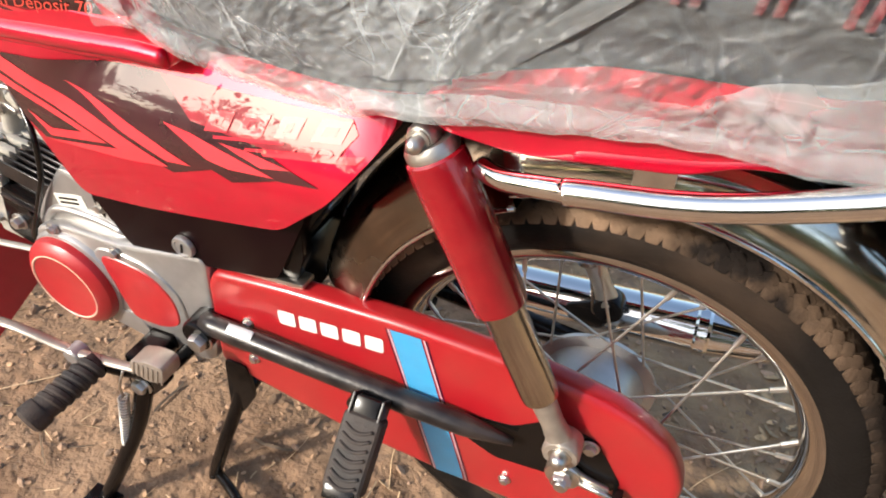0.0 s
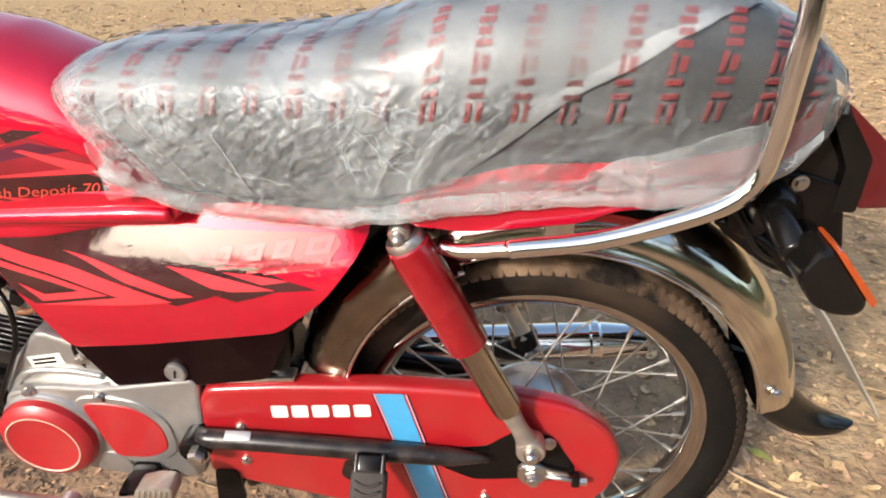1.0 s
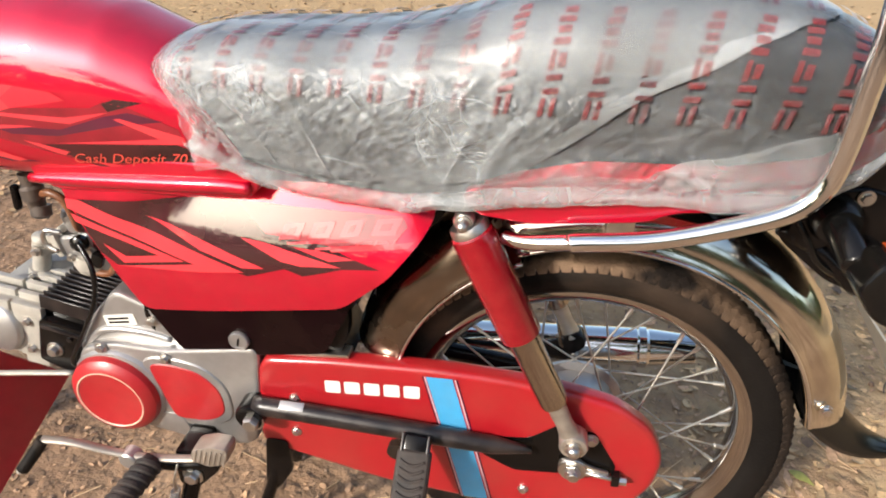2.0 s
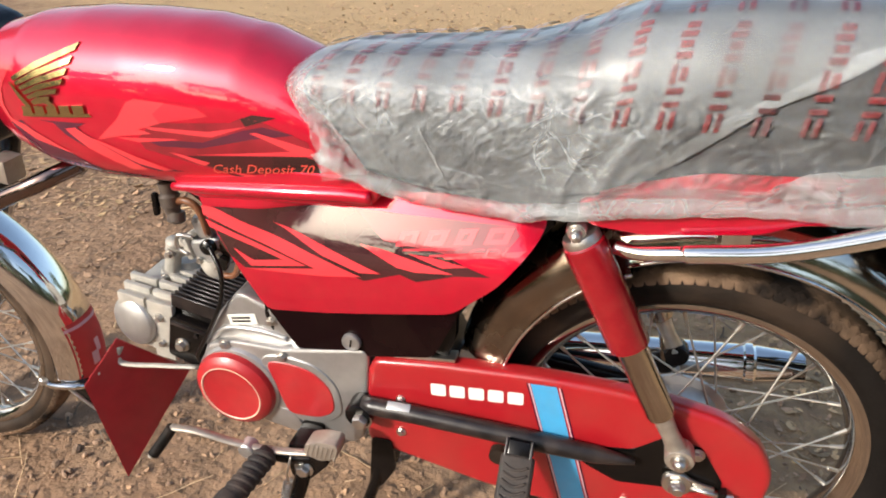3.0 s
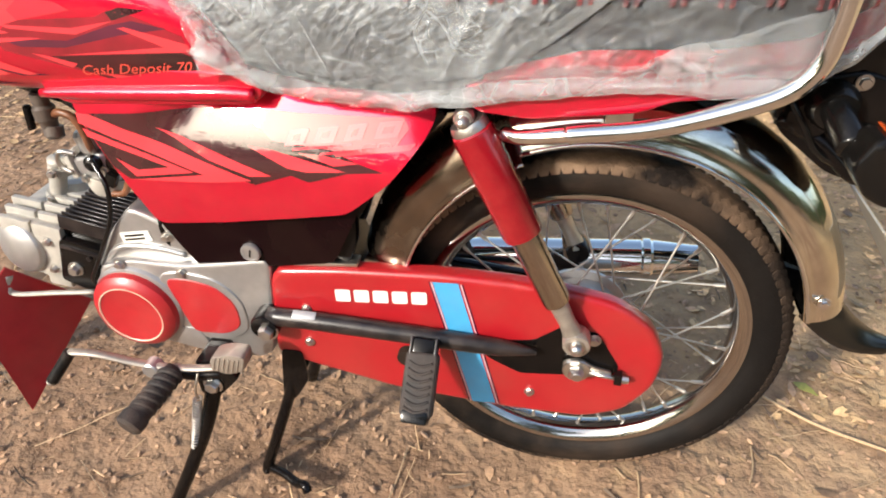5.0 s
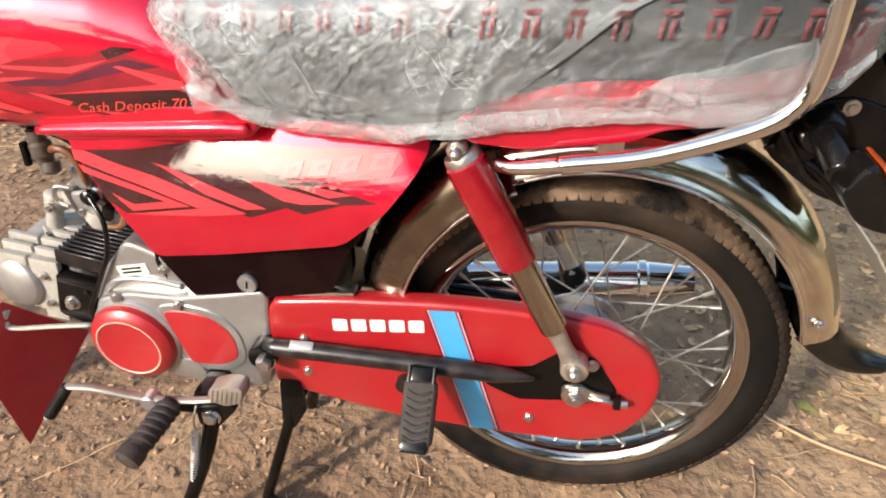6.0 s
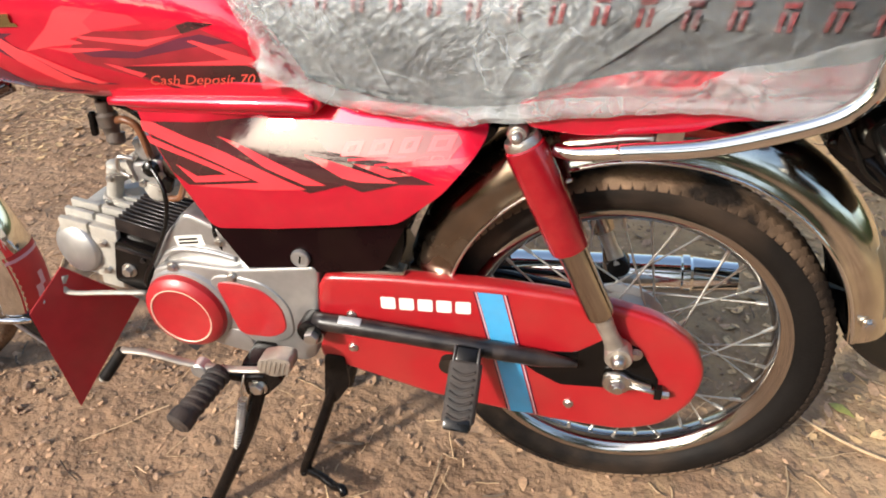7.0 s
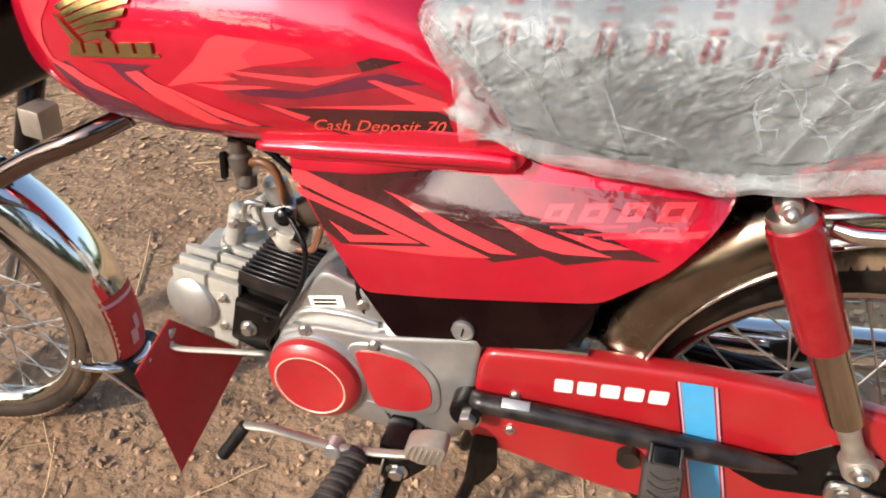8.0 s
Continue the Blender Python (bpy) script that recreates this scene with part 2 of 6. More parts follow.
    l.new(taut.outputs[0], fade.inputs[0])
    whiter = milky.outputs[0]
    for line in creases:
        add = n.new("ShaderNodeMath")
        add.operation, add.use_clamp = "MULTIPLY_ADD", True
        l.new(line, add.inputs[0]), l.new(fade.outputs[0], add.inputs[1]), l.new(whiter, add.inputs[2])
        whiter = add.outputs[0]
    white = n.new("ShaderNodeBsdfDiffuse")
    white.inputs["Color"].default_value = (*tint, 1)
    clear = n.new("ShaderNodeBsdfTransparent")
    gloss = n.new("ShaderNodeBsdfGlossy")
    gloss.inputs["Roughness"].default_value = 0.38
    for node in (white, gloss):
        l.new(bp.outputs[0], node.inputs["Normal"])
    fres = n.new("ShaderNodeFresnel")
    fres.inputs["IOR"].default_value = 1.42
    l.new(bp.outputs[0], fres.inputs["Normal"])
    mix = n.new("ShaderNodeMixShader")
    l.new(whiter, mix.inputs[0]), l.new(clear.outputs[0], mix.inputs[1]), l.new(white.outputs[0], mix.inputs[2])
    skin = n.new("ShaderNodeMixShader")
    l.new(fres.outputs[0], skin.inputs[0]), l.new(mix.outputs[0], skin.inputs[1]), l.new(gloss.outputs[0], skin.inputs[2])
    l.new(skin.outputs[0], n["Material Output"].inputs[0])
    return m


FILM = film_material("plastic_film", 0.11, 1.0, crinkle=0.7)
FILM_FOLD = film_material("plastic_film_fold", 0.175, 4.0)
FILM_HEM = film_material("plastic_film_hem", 0.24, 7.0, crinkle=0.7)
FILM_STRIP = film_material("plastic_film_strip", 0.20, 6.0, crinkle=0.5)
PRINT_RED = film_material("red_film_print", 0.33, 9.0, (0.36, 0.036, 0.036), 0.9)


def ground_material():
    m = material("dry_earth", (0.232, 0.140, 0.084), 0.92, 0.0, 0.0, 0.32, 22.0, 0.75, 46.0, (0.372, 0.242, 0.150), 0.80, 3.4, spec=0.15)
    n, l = m.node_tree.nodes, m.node_tree.links
    n["Bump"].inputs["Distance"].default_value = 0.018
    # paler, chaff-strewn earth away from the trodden strip
    pos = n["Geometry"]
    axis = n.new("ShaderNodeVectorMath")
    axis.operation = "DOT_PRODUCT"
    axis.inputs[1].default_value = (0.55, 0.75, 0.0)
    l.new(pos.outputs["Position"], axis.inputs[0])
    blot = n.new("ShaderNodeTexNoise")
    blot.inputs["Scale"].default_value, blot.inputs["Detail"].default_value = 14.0, 8.0
    l.new(pos.outputs["Position"], blot.inputs["Vector"])
    mixed = n.new("ShaderNodeMath")
    mixed.operation = "MULTIPLY_ADD"
    mixed.inputs[1].default_value = 1.6
    l.new(blot.outputs["Fac"], mixed.inputs[0]), l.new(axis.outputs["Value"], mixed.inputs[2])
    amount = n.new("ShaderNodeMapRange")
    amount.inputs[1].default_value, amount.inputs[2].default_value = 0.85, 1.75
    amount.inputs[3].default_value, amount.inputs[4].default_value = 0.0, 0.75
    l.new(mixed.outputs[0], amount.inputs[0])
    b = n["Principled BSDF"]
    source = b.inputs["Base Color"].links[0].from_socket
    pale = n.new("ShaderNodeMix")
    pale.data_type = "RGBA"
    pale.inputs[7].default_value = (0.50, 0.345, 0.18, 1)
    l.new(amount.outputs[0], pale.inputs[0]), l.new(source, pale.inputs[6]), l.new(pale.outputs[2], b.inputs["Base Color"])
    return m


EARTH = ground_material()


# ---- building tools ----
def part(name, bm, mat, parent=None, label="", sharp=36.0, smooth=True):
    """Links a bmesh as one mesh object under a thing or a part."""
    for f in bm.faces:
        f.smooth = smooth
    for e in bm.edges:
        if len(e.link_faces) == 2 and e.calc_face_angle(0.0) > radians(sharp):
            e.smooth = False
    me = bpy.data.meshes.new(name)
    bm.to_mesh(me)
    bm.free()
    me.materials.append(mat)
    ob = new(name, me)
    if parent is not None:
        ob.parent = parent
        ob.matrix_parent_inverse = Matrix.Translation(-Vector(parent.location))
    if label:
        tagged(ob, label)
    return ob


def share(name, me, parent, m):
    """One more object on a mesh that exists, under a part that stands at the origin."""
    ob = new(name, me)
    ob.parent = parent
    ob.matrix_parent_inverse = Matrix.Translation(-Vector(parent.location))
    ob.matrix_basis = m
    return ob


def smooth_path(points, per=8):
    """A Catmull-Rom curve through points."""
    pts = [Vector(p) for p in points]
    if len(pts) < 3:
        return pts
    ext = [2 * pts[0] - pts[1], *pts, 2 * pts[-1] - pts[-2]]
    out = []
    for i in range(1, len(ext) - 2):
        a, b, c, d4 = ext[i - 1 : i + 3]
        for k in range(per):
            u = k / per
            out.append(0.5 * (2 * b + (c - a) * u + (2 * a - 5 * b + 4 * c - d4) * u * u + (3 * b - a - 3 * c + d4) * u**3))
    return out + [pts[-1]]


def tube(points, radius, seg=14, per=8, bm=None, taper=None, flat=1.0):
    """A round bar along a curve; taper: radius factors spread along it."""
    bm = bm or bmesh.new()
    path = smooth_path(points, per)
    rings, side = [], None
    for i, p in enumerate(path):
        tan = (path[min(i + 1, len(path) - 1)] - path[max(i - 1, 0)]).normalized()
        if side is None:
            side = tan.cross(Vector((0, 0, 1)) if abs(tan.z) < 0.9 else Vector((1, 0, 0))).normalized()
        side = (side - tan * side.dot(tan)).normalized()
        up = tan.cross(side)
        k = float(np.interp(i / (len(path) - 1), np.linspace(0, 1, len(taper)), taper)) if taper else 1.0
        rings.append([bm.verts.new(p + radius * k * (math.cos(a) * side + flat * math.sin(a) * up)) for a in np.linspace(0, 2 * math.pi, seg, endpoint=False)])
    for r, s in zip(rings, rings[1:]):
        for j in range(seg):
            bm.faces.new((r[j], r[(j + 1) % seg], s[(j + 1) % seg], s[j]))
    bm.faces.new(rings[0][::-1]), bm.faces.new(rings[-1])
    return bm


def lathe(profile, m, seg=32, bm=None, cap=True):
    """Turns (radius, height) pairs about the z axis of the pose m."""
    bm = bm or bmesh.new()
    rings = [[bm.verts.new(m @ Vector((r * math.cos(a), r * math.sin(a), h))) for a in np.linspace(0, 2 * math.pi, seg, endpoint=False)] for r, h in profile]
    for r, s in zip(rings, rings[1:]):
        for j in range(seg):
            bm.faces.new((r[j], r[(j + 1) % seg], s[(j + 1) % seg], s[j]))
    if cap:
        for ring in (rings[0][::-1], rings[-1]):
            bm.faces.new(ring)
    bmesh.ops.recalc_face_normals(bm, faces=bm.faces)
    return bm


def loft(rings, closed=True, caps=True):
    bm = bmesh.new()
    vs = [[bm.verts.new(p) for p in ring] for ring in rings]
    n = len(vs[0])
    for r, s in zip(vs, vs[1:]):
        for j in range(n if closed else n - 1):
            bm.faces.new((r[j], r[(j + 1) % n], s[(j + 1) % n], s[j]))
    if caps:
        bm.faces.new(vs[0][::-1]), bm.faces.new(vs[-1])
    bmesh.ops.recalc_face_normals(bm, faces=bm.faces)
    return bm


def slab(outline, y0, y1, bevel=0.003, seg=2, bm=None):
    """A plate with a side outline in x and z, from y0 to y1, with rounded edges."""
    one = bmesh.new()
    a = [one.verts.new((x, y0, z)) for x, z in outline]
    b = [one.verts.new((x, y1, z)) for x, z in outline]
    n = len(a)
    one.faces.new(a), one.faces.new(b[::-1])
    for j in range(n):
        one.faces.new((a[j], b[j], b[(j + 1) % n], a[(j + 1) % n]))
    bmesh.ops.recalc_face_normals(one, faces=one.faces)
    if bevel:
        edges = [e for e in one.edges if e.calc_face_angle(0.0) > radians(30)]
        bmesh.ops.bevel(one, geom=edges, offset=bevel, segments=seg, affect="EDGES", profile=0.6, clamp_overlap=True)
    return merge(bm, one)


def merge(bm, one):
    if bm is None:
        return one
    me = bpy.data.meshes.new("joined")
    one.to_mesh(me)
    one.free()
    bm.from_mesh(me)
    bpy.data.meshes.remove(me)
    return bm


def block(size, m, bevel=0.003, seg=2, bm=None):
    one = bmesh.new()
    bmesh.ops.create_cube(one, size=1.0, matrix=m @ Matrix.Diagonal((*size, 1)))
    if bevel:
        bmesh.ops.bevel(one, geom=one.edges[:], offset=bevel, segments=seg, affect="EDGES", profile=0.6, clamp_overlap=True)
    return merge(bm, one)


def bolt(name, x, y, z, r, parent, mat=STEEL, h=0.006, washer=True, label=""):
    """A six-sided bolt head with its washer, facing the near side."""
    bm = bmesh.new()
    m = pose(x, y, z, 90, 0, 0)
    if washer:
        lathe([(r * 1.45, 0), (r * 1.45, 0.0012), (r * 1.4, 0.0018)], m, 20, bm)
    lathe([(r, 0.0018), (r, h * 0.8), (r * 0.86, h)], m @ pose(0, 0, 0, 0, 0, 17), 6, bm)
    return part(name, bm, mat, parent, label)


def rounded(corners, radius=0.01, seg=5):
    """A polygon with every corner rounded."""
    pts = [Vector(p) for p in corners]
    out = []
    for i, p in enumerate(pts):
        a, b = pts[i - 1] - p, pts[(i + 1) % len(pts)] - p
        r = min(radius, a.length * 0.45, b.length * 0.45)
        s, e = p + a.normalized() * r, p + b.normalized() * r
        out += [tuple((1 - u) ** 2 * s + 2 * u * (1 - u) * p + u * u * e) for u in np.linspace(0, 1, seg).tolist()]
    return out


def draped(outline, surface, step=0.012, lift=0.0012, bm=None, skirt=0.0):
    """A thin sheet with an outline in x and z, laid on surface(x, z) -> y."""
    one = bmesh.new()
    one.faces.new([one.verts.new((x, 0, z)) for x, z in outline])
    for axis, normal in ((0, (1, 0, 0)), (2, (0, 0, 1))):
        values = [p[axis // 2] for p in outline]
        for v in np.arange(math.floor(min(values) / step) * step, max(values), step):
            co = (v, 0, 0) if axis == 0 else (0, 0, v)
            bmesh.ops.bisect_plane(one, geom=one.verts[:] + one.edges[:] + one.faces[:], plane_co=co, plane_no=normal)
    for v in one.verts:
        v.co.y = surface(v.co.x, v.co.z) - lift
    if skirt:
        edge = [e for e in one.edges if len(e.link_faces) == 1]
        made = bmesh.ops.extrude_edge_only(one, edges=edge)
        for v in made["geom"]:
            if isinstance(v, bmesh.types.BMVert):
                v.co.y += skirt
    bmesh.ops.recalc_face_normals(one, faces=one.faces)
    return merge(bm, one)


def lettering(text, x, z, height, length, slope, shear, surface, lift, name, mat, parent, label=""):
    """Words from the built-in font, laid on a surface of the near side."""
    cu = bpy.data.curves.new(name, "FONT")
    cu.body, cu.shear, cu.resolution_u = text, shear, 3
    ob = bpy.data.objects.new(name, cu)
    me = bpy.data.meshes.new_from_object(ob)
    bpy.data.objects.remove(ob)
    bm = bmesh.new()
    bm.from_mesh(me)
    bpy.data.meshes.remove(me)
    wide = max(v.co.x for v in bm.verts) - min(v.co.x for v in bm.verts)
    high = max(v.co.y for v in bm.verts) - min(v.co.y for v in bm.verts)
    for v in bm.verts:
        px, pz = v.co.x / wide * length, v.co.y / high * height
        gx, gz = x + px, z + pz + px * slope
        v.co = (gx, surface(gx, gz) - lift, gz)
    bmesh.ops.recalc_face_normals(bm, faces=bm.faces)
    return part(name, bm, mat, parent, label)

# ---- ground ----
def rise(x, y):
    """The uneven trodden earth."""
    near = math.exp(-((x + 0.5) ** 2 + (y - 0.3) ** 2) / 12.0)
    bumps = 0.010 * noise.noise((x * 3.1, y * 3.1, 0.2)) + 0.005 * noise.noise((x * 11, y * 11, 3.0)) + 0.0028 * noise.noise((x * 31, y * 31, 5.0))
    return bumps * near - 0.004


def build_ground():
    fine = np.arange(-2.6, 2.6, 0.026)
    far = [2.6 * 1.22**k for k in range(1, 27)]
    line = np.array([-v for v in far[::-1]] + list(fine) + far)
    xs, ys = line - 0.5, line + 0.8
    nx = len(xs)
    verts = [(x, y, rise(x, y)) for y in ys for x in xs]
    faces = [(j * nx + i, j * nx + i + 1, (j + 1) * nx + i + 1, (j + 1) * nx + i) for j in range(len(ys) - 1) for i in range(nx - 1)]
    me = bpy.data.meshes.new("ground")
    me.from_pydata(verts, [], faces)
    me.polygons.foreach_set("use_smooth", [True] * len(faces))
    me.materials.append(EARTH)
    return tagged(new("ground", me), "dry trodden brown earth with leaf litter", "ground", kind="structure")


ground = build_ground()

# ---- the motorcycle ----
BASE = (-0.6, 0.0, 0.0)
bike = new("motorcycle")
bike.location = BASE
tagged(bike, "small red and chrome motorcycle on its centre stand", "motorcycle")


# -- tank --
TX = (-0.990, -0.975, -0.950, -0.915, -0.860, -0.780, -0.700, -0.620, -0.550, -0.490, -0.440, -0.400)
T_TOP = (0.790, 0.818, 0.842, 0.858, 0.870, 0.874, 0.872, 0.866, 0.852, 0.826, 0.790, 0.740)
T_LOW = (0.745, 0.722, 0.703, 0.688, 0.668, 0.658, 0.656, 0.657, 0.660, 0.664, 0.668, 0.674)
T_WIDE = (0.020, 0.046, 0.066, 0.082, 0.095, 0.102, 0.103, 0.100, 0.095, 0.090, 0.086, 0.078)
T_POW, T_LOW_POW = 2.4, 3.6


def tank_at(x):
    top, low, wide = (float(np.interp(x, TX, v)) for v in (T_TOP, T_LOW, T_WIDE))
    return (top + low) / 2 - 0.012, (top - low) / 2, wide


def tank_y(x, z):
    mid, half, wide = tank_at(x)
    u = (z - mid - 0.012) / half
    power = T_POW if u > 0 else T_LOW_POW
    return -wide * (1 - min(0.985, abs(u)) ** power) ** (1 / power)


def build_tank():
    rings = []
    for x in np.linspace(TX[0], TX[-1], 64):
        mid, half, wide = tank_at(x)
        ring = []
        for a in np.linspace(0, 2 * math.pi, 64, endpoint=False):
            c, s = math.cos(a), math.sin(a)
            power = T_POW if s > 0 else T_LOW_POW
            ring.append((x, wide * math.copysign(abs(c) ** (2 / power), c), mid + 0.012 + half * math.copysign(abs(s) ** (2 / power), s)))
        rings.append(ring)
    tank = part("fuel_tank", loft(rings), RED, bike, "glossy candy red fuel tank with coral and dark graphics", 50)
    # the pressed flange and seam along the bottom
    for side in (-1, 1):
        skirt = slab(rounded([(-0.668, 0.705), (-0.664, 0.668), (-0.640, 0.654), (-0.50, 0.658), (-0.395, 0.664), (-0.380, 0.678), (-0.392, 0.700)], 0.012), side * 0.0885, side * 0.04, 0.008, 3)
        part("flange", skirt, RED, tank)
        seam = [(x, side * 0.0885, zz) for x, zz in ((-0.668, 0.667), (-0.600, 0.670), (-0.500, 0.674), (-0.430, 0.677), (-0.392, 0.676))]
        part("seam", tube(seam, 0.0095, 14, 6, taper=[0.6, 0.9, 1, 1, 0.9]), RED, tank)
    def sheet(name, outline, mat, lift, label=""):
        part(name, draped(outline, tank_y, 0.010, 0.55 * lift), mat, tank, label)
    sheet("graphic", [(-0.664, 0.757), (-0.559, 0.761), (-0.542, 0.768), (-0.516, 0.762), (-0.465, 0.740), (-0.452, 0.693), (-0.571, 0.692), (-0.636, 0.710), (-0.683, 0.722), (-0.690, 0.735)], WINE_DECAL, 0.0010, "wine red angular graphic")
    sheet("graphic", [(-0.640, 0.716), (-0.470, 0.722), (-0.459, 0.718), (-0.452, 0.691), (-0.571, 0.689), (-0.600, 0.703)], DARK_DECAL, 0.0012, "dark red panel under the lettering")
    sheet("graphic", [(-0.690, 0.737), (-0.600, 0.735), (-0.545, 0.752), (-0.518, 0.757), (-0.480, 0.748), (-0.536, 0.741), (-0.605, 0.727), (-0.660, 0.727)], PURPLE_DECAL, 0.0012, "plum angular graphic")
    sheet("graphic", [(-0.545, 0.766), (-0.530, 0.771), (-0.500, 0.768), (-0.540, 0.757)], DARK_DECAL, 0.0012)
    sheet("graphic", [(-0.905, 0.738), (-0.878, 0.745), (-0.839, 0.723), (-0.767, 0.683), (-0.687, 0.678), (-0.767, 0.670), (-0.835, 0.680), (-0.874, 0.700)], PURPLE_DECAL, 0.0009, "plum swoosh graphic")
    sheet("graphic", [(-0.843, 0.749), (-0.763, 0.751), (-0.778, 0.745), (-0.770, 0.737), (-0.684, 0.698), (-0.641, 0.692), (-0.678, 0.690), (-0.771, 0.717), (-0.802, 0.732), (-0.817, 0.747)], PURPLE_DECAL, 0.0013, "plum swoosh graphic")
    sheet("graphic", [(-0.752, 0.730), (-0.713, 0.759), (-0.693, 0.781), (-0.681, 0.786), (-0.640, 0.782), (-0.660, 0.768), (-0.652, 0.757), (-0.684, 0.748), (-0.668, 0.743), (-0.712, 0.738)], CORAL, 0.0015, "coral angular graphic")
    sheet("graphic", [(-0.640, 0.782), (-0.600, 0.777), (-0.585, 0.768), (-0.652, 0.757), (-0.660, 0.768)], FADED_CORAL, 0.0015, "coral graphic fading into red")
    sheet("graphic", [(-0.677, 0.752), (-0.590, 0.749), (-0.538, 0.757), (-0.587, 0.742), (-0.667, 0.748)], CORAL, 0.0017)
    sheet("graphic", [(-0.536, 0.749), (-0.528, 0.750), (-0.460, 0.731), (-0.458, 0.723), (-0.616, 0.718), (-0.488, 0.728)], CORAL, 0.0017)
    sheet("graphic", [(-0.720, 0.736), (-0.643, 0.738), (-0.630, 0.737), (-0.689, 0.731)], CORAL, 0.0019)
    sheet("graphic", [(-0.650, 0.720), (-0.631, 0.717), (-0.598, 0.708), (-0.606, 0.703)], CORAL, 0.0017)
    sheet("graphic", [(-0.575, 0.697), (-0.545, 0.693), (-0.520, 0.688), (-0.560, 0.690)], CORAL, 0.0017)
    sheet("graphic", [(-0.930, 0.800), (-0.905, 0.808), (-0.874, 0.811), (-0.899, 0.784), (-0.906, 0.762), (-0.899, 0.744), (-0.871, 0.739), (-0.825, 0.716), (-0.800, 0.704), (-0.859, 0.720), (-0.902, 0.740), (-0.925, 0.772)], CORAL, 0.0016, "coral swoosh graphic")
    sheet("graphic", [(-0.800, 0.741), (-0.782, 0.744), (-0.749, 0.724), (-0.692, 0.692), (-0.717, 0.689), (-0.771, 0.717)], CORAL, 0.0016)
    sheet("graphic", [(-0.765, 0.733), (-0.747, 0.728), (-0.697, 0.709), (-0.655, 0.693), (-0.670, 0.691), (-0.702, 0.700)], CORAL, 0.0017)
    lettering("Cash Deposit 70", -0.600, 0.6935, 0.0165, 0.136, 0.045, 0.45, tank_y, 0.0014, "lettering", TEXT_ORANGE, tank, "orange words Cash Deposit 70")
    # gold wing badge of plain feathers over a plain bar
    badge = part("badge", draped([(-0.866, 0.757), (-0.752, 0.764), (-0.749, 0.760), (-0.868, 0.752)], tank_y, 0.01, 0.0020, skirt=0.002), GOLD, tank, "gold winged badge")
    for i in range(5):
        x0, z0 = -0.862 + 0.0220 * i, 0.7555 + 0.0018 * i
        part("block", draped([(x0, z0), (x0 + 0.0170, z0 + 0.001), (x0 + 0.0170, z0 + 0.0120), (x0, z0 + 0.0110)], tank_y, 0.01, 0.0034, skirt=0.003), GOLD, badge)
    for i, (tx, tz, w) in enumerate(((-0.757, 0.846, 0.0105), (-0.764, 0.831, 0.0095), (-0.771, 0.818, 0.0090), (-0.778, 0.806, 0.0085), (-0.790, 0.794, 0.0080), (-0.805, 0.783, 0.0075))):
        rx, rz = -0.869 + 0.0055 * i, 0.802 - 0.0055 * i
        wave = [(rx, rz), (rx * 0.6 + tx * 0.4, rz * 0.6 + tz * 0.4 + 0.003), (tx, tz), (tx - 0.004, tz - w * 0.8), (rx * 0.5 + tx * 0.5, rz * 0.5 + tz * 0.5 - w * 0.50), (rx + 0.004, rz - w * 0.38)]
        part("feather", draped(wave, tank_y, 0.006, 0.0026 + 0.0003 * i, skirt=0.0022), GOLD, badge)
    part("feather", draped([(-0.872, 0.797), (-0.864, 0.793), (-0.842, 0.769), (-0.850, 0.766)], tank_y, 0.01, 0.0052, skirt=0.004), GOLD, badge)
    part("feather", draped([(-0.838, 0.776), (-0.812, 0.781), (-0.800, 0.770), (-0.806, 0.768), (-0.818, 0.774), (-0.838, 0.770)], tank_y, 0.01, 0.0040, skirt=0.003), GOLD, badge)


build_tank()


# -- side cover --
def cover_y(x, z):
    up = max(0.0, z - 0.575)
    bend = 4.8 * min(up, 0.06) ** 2 + 0.58 * max(0.0, up - 0.06)
    swell = min(1.0, max(0.0, (x + 0.565 - 0.9 * (z - 0.64)) / 0.09))
    swell = swell * swell * (3 - 2 * swell)
    edge = 7.0 * max(0.0, z - 0.648) ** 2 * (1 - swell)
    y = -0.1000 + 0.6 * min(0.0, z - 0.575) ** 2 + bend * (0.12 + 0.88 * swell) + edge + 0.08 * (x + 0.42) ** 2 - 0.05 * (x + 0.42)
    y += 5.0 * max(0.0, x + 0.225) ** 2
    return y


COVER = [(-0.640, 0.664), (-0.634, 0.634), (-0.608, 0.575), (-0.566, 0.488), (-0.470, 0.502), (-0.295, 0.534), (-0.238, 0.582), (-0.197, 0.632), (-0.184, 0.657), (-0.200, 0.680), (-0.300, 0.678), (-0.480, 0.672)]
cover = part("side_cover", draped(rounded(COVER, 0.014), cover_y, 0.012, 0, skirt=0.035), RED, bike, "glossy red side cover with coral and dark graphics", 40)


def on_cover(name, outline, mat, lift, label=""):
    return part(name, draped(outline, cover_y, 0.012, lift), mat, cover, label)


on_cover("graphic", [(-0.633, 0.640), (-0.509, 0.650), (-0.385, 0.653), (-0.335, 0.652), (-0.318, 0.635), (-0.312, 0.622), (-0.301, 0.614), (-0.275, 0.604), (-0.245, 0.595), (-0.288, 0.591), (-0.337, 0.576), (-0.359, 0.583), (-0.408, 0.566), (-0.440, 0.574), (-0.462, 0.568), (-0.585, 0.556), (-0.605, 0.572)], DARK_DECAL, 0.0010, "dark red angular graphic")
on_cover("graphic", [(-0.420, 0.652), (-0.222, 0.653), (-0.215, 0.643), (-0.229, 0.626), (-0.300, 0.616), (-0.380, 0.622)], WINE_DECAL, 0.0012, "wine red panel behind the block marks")
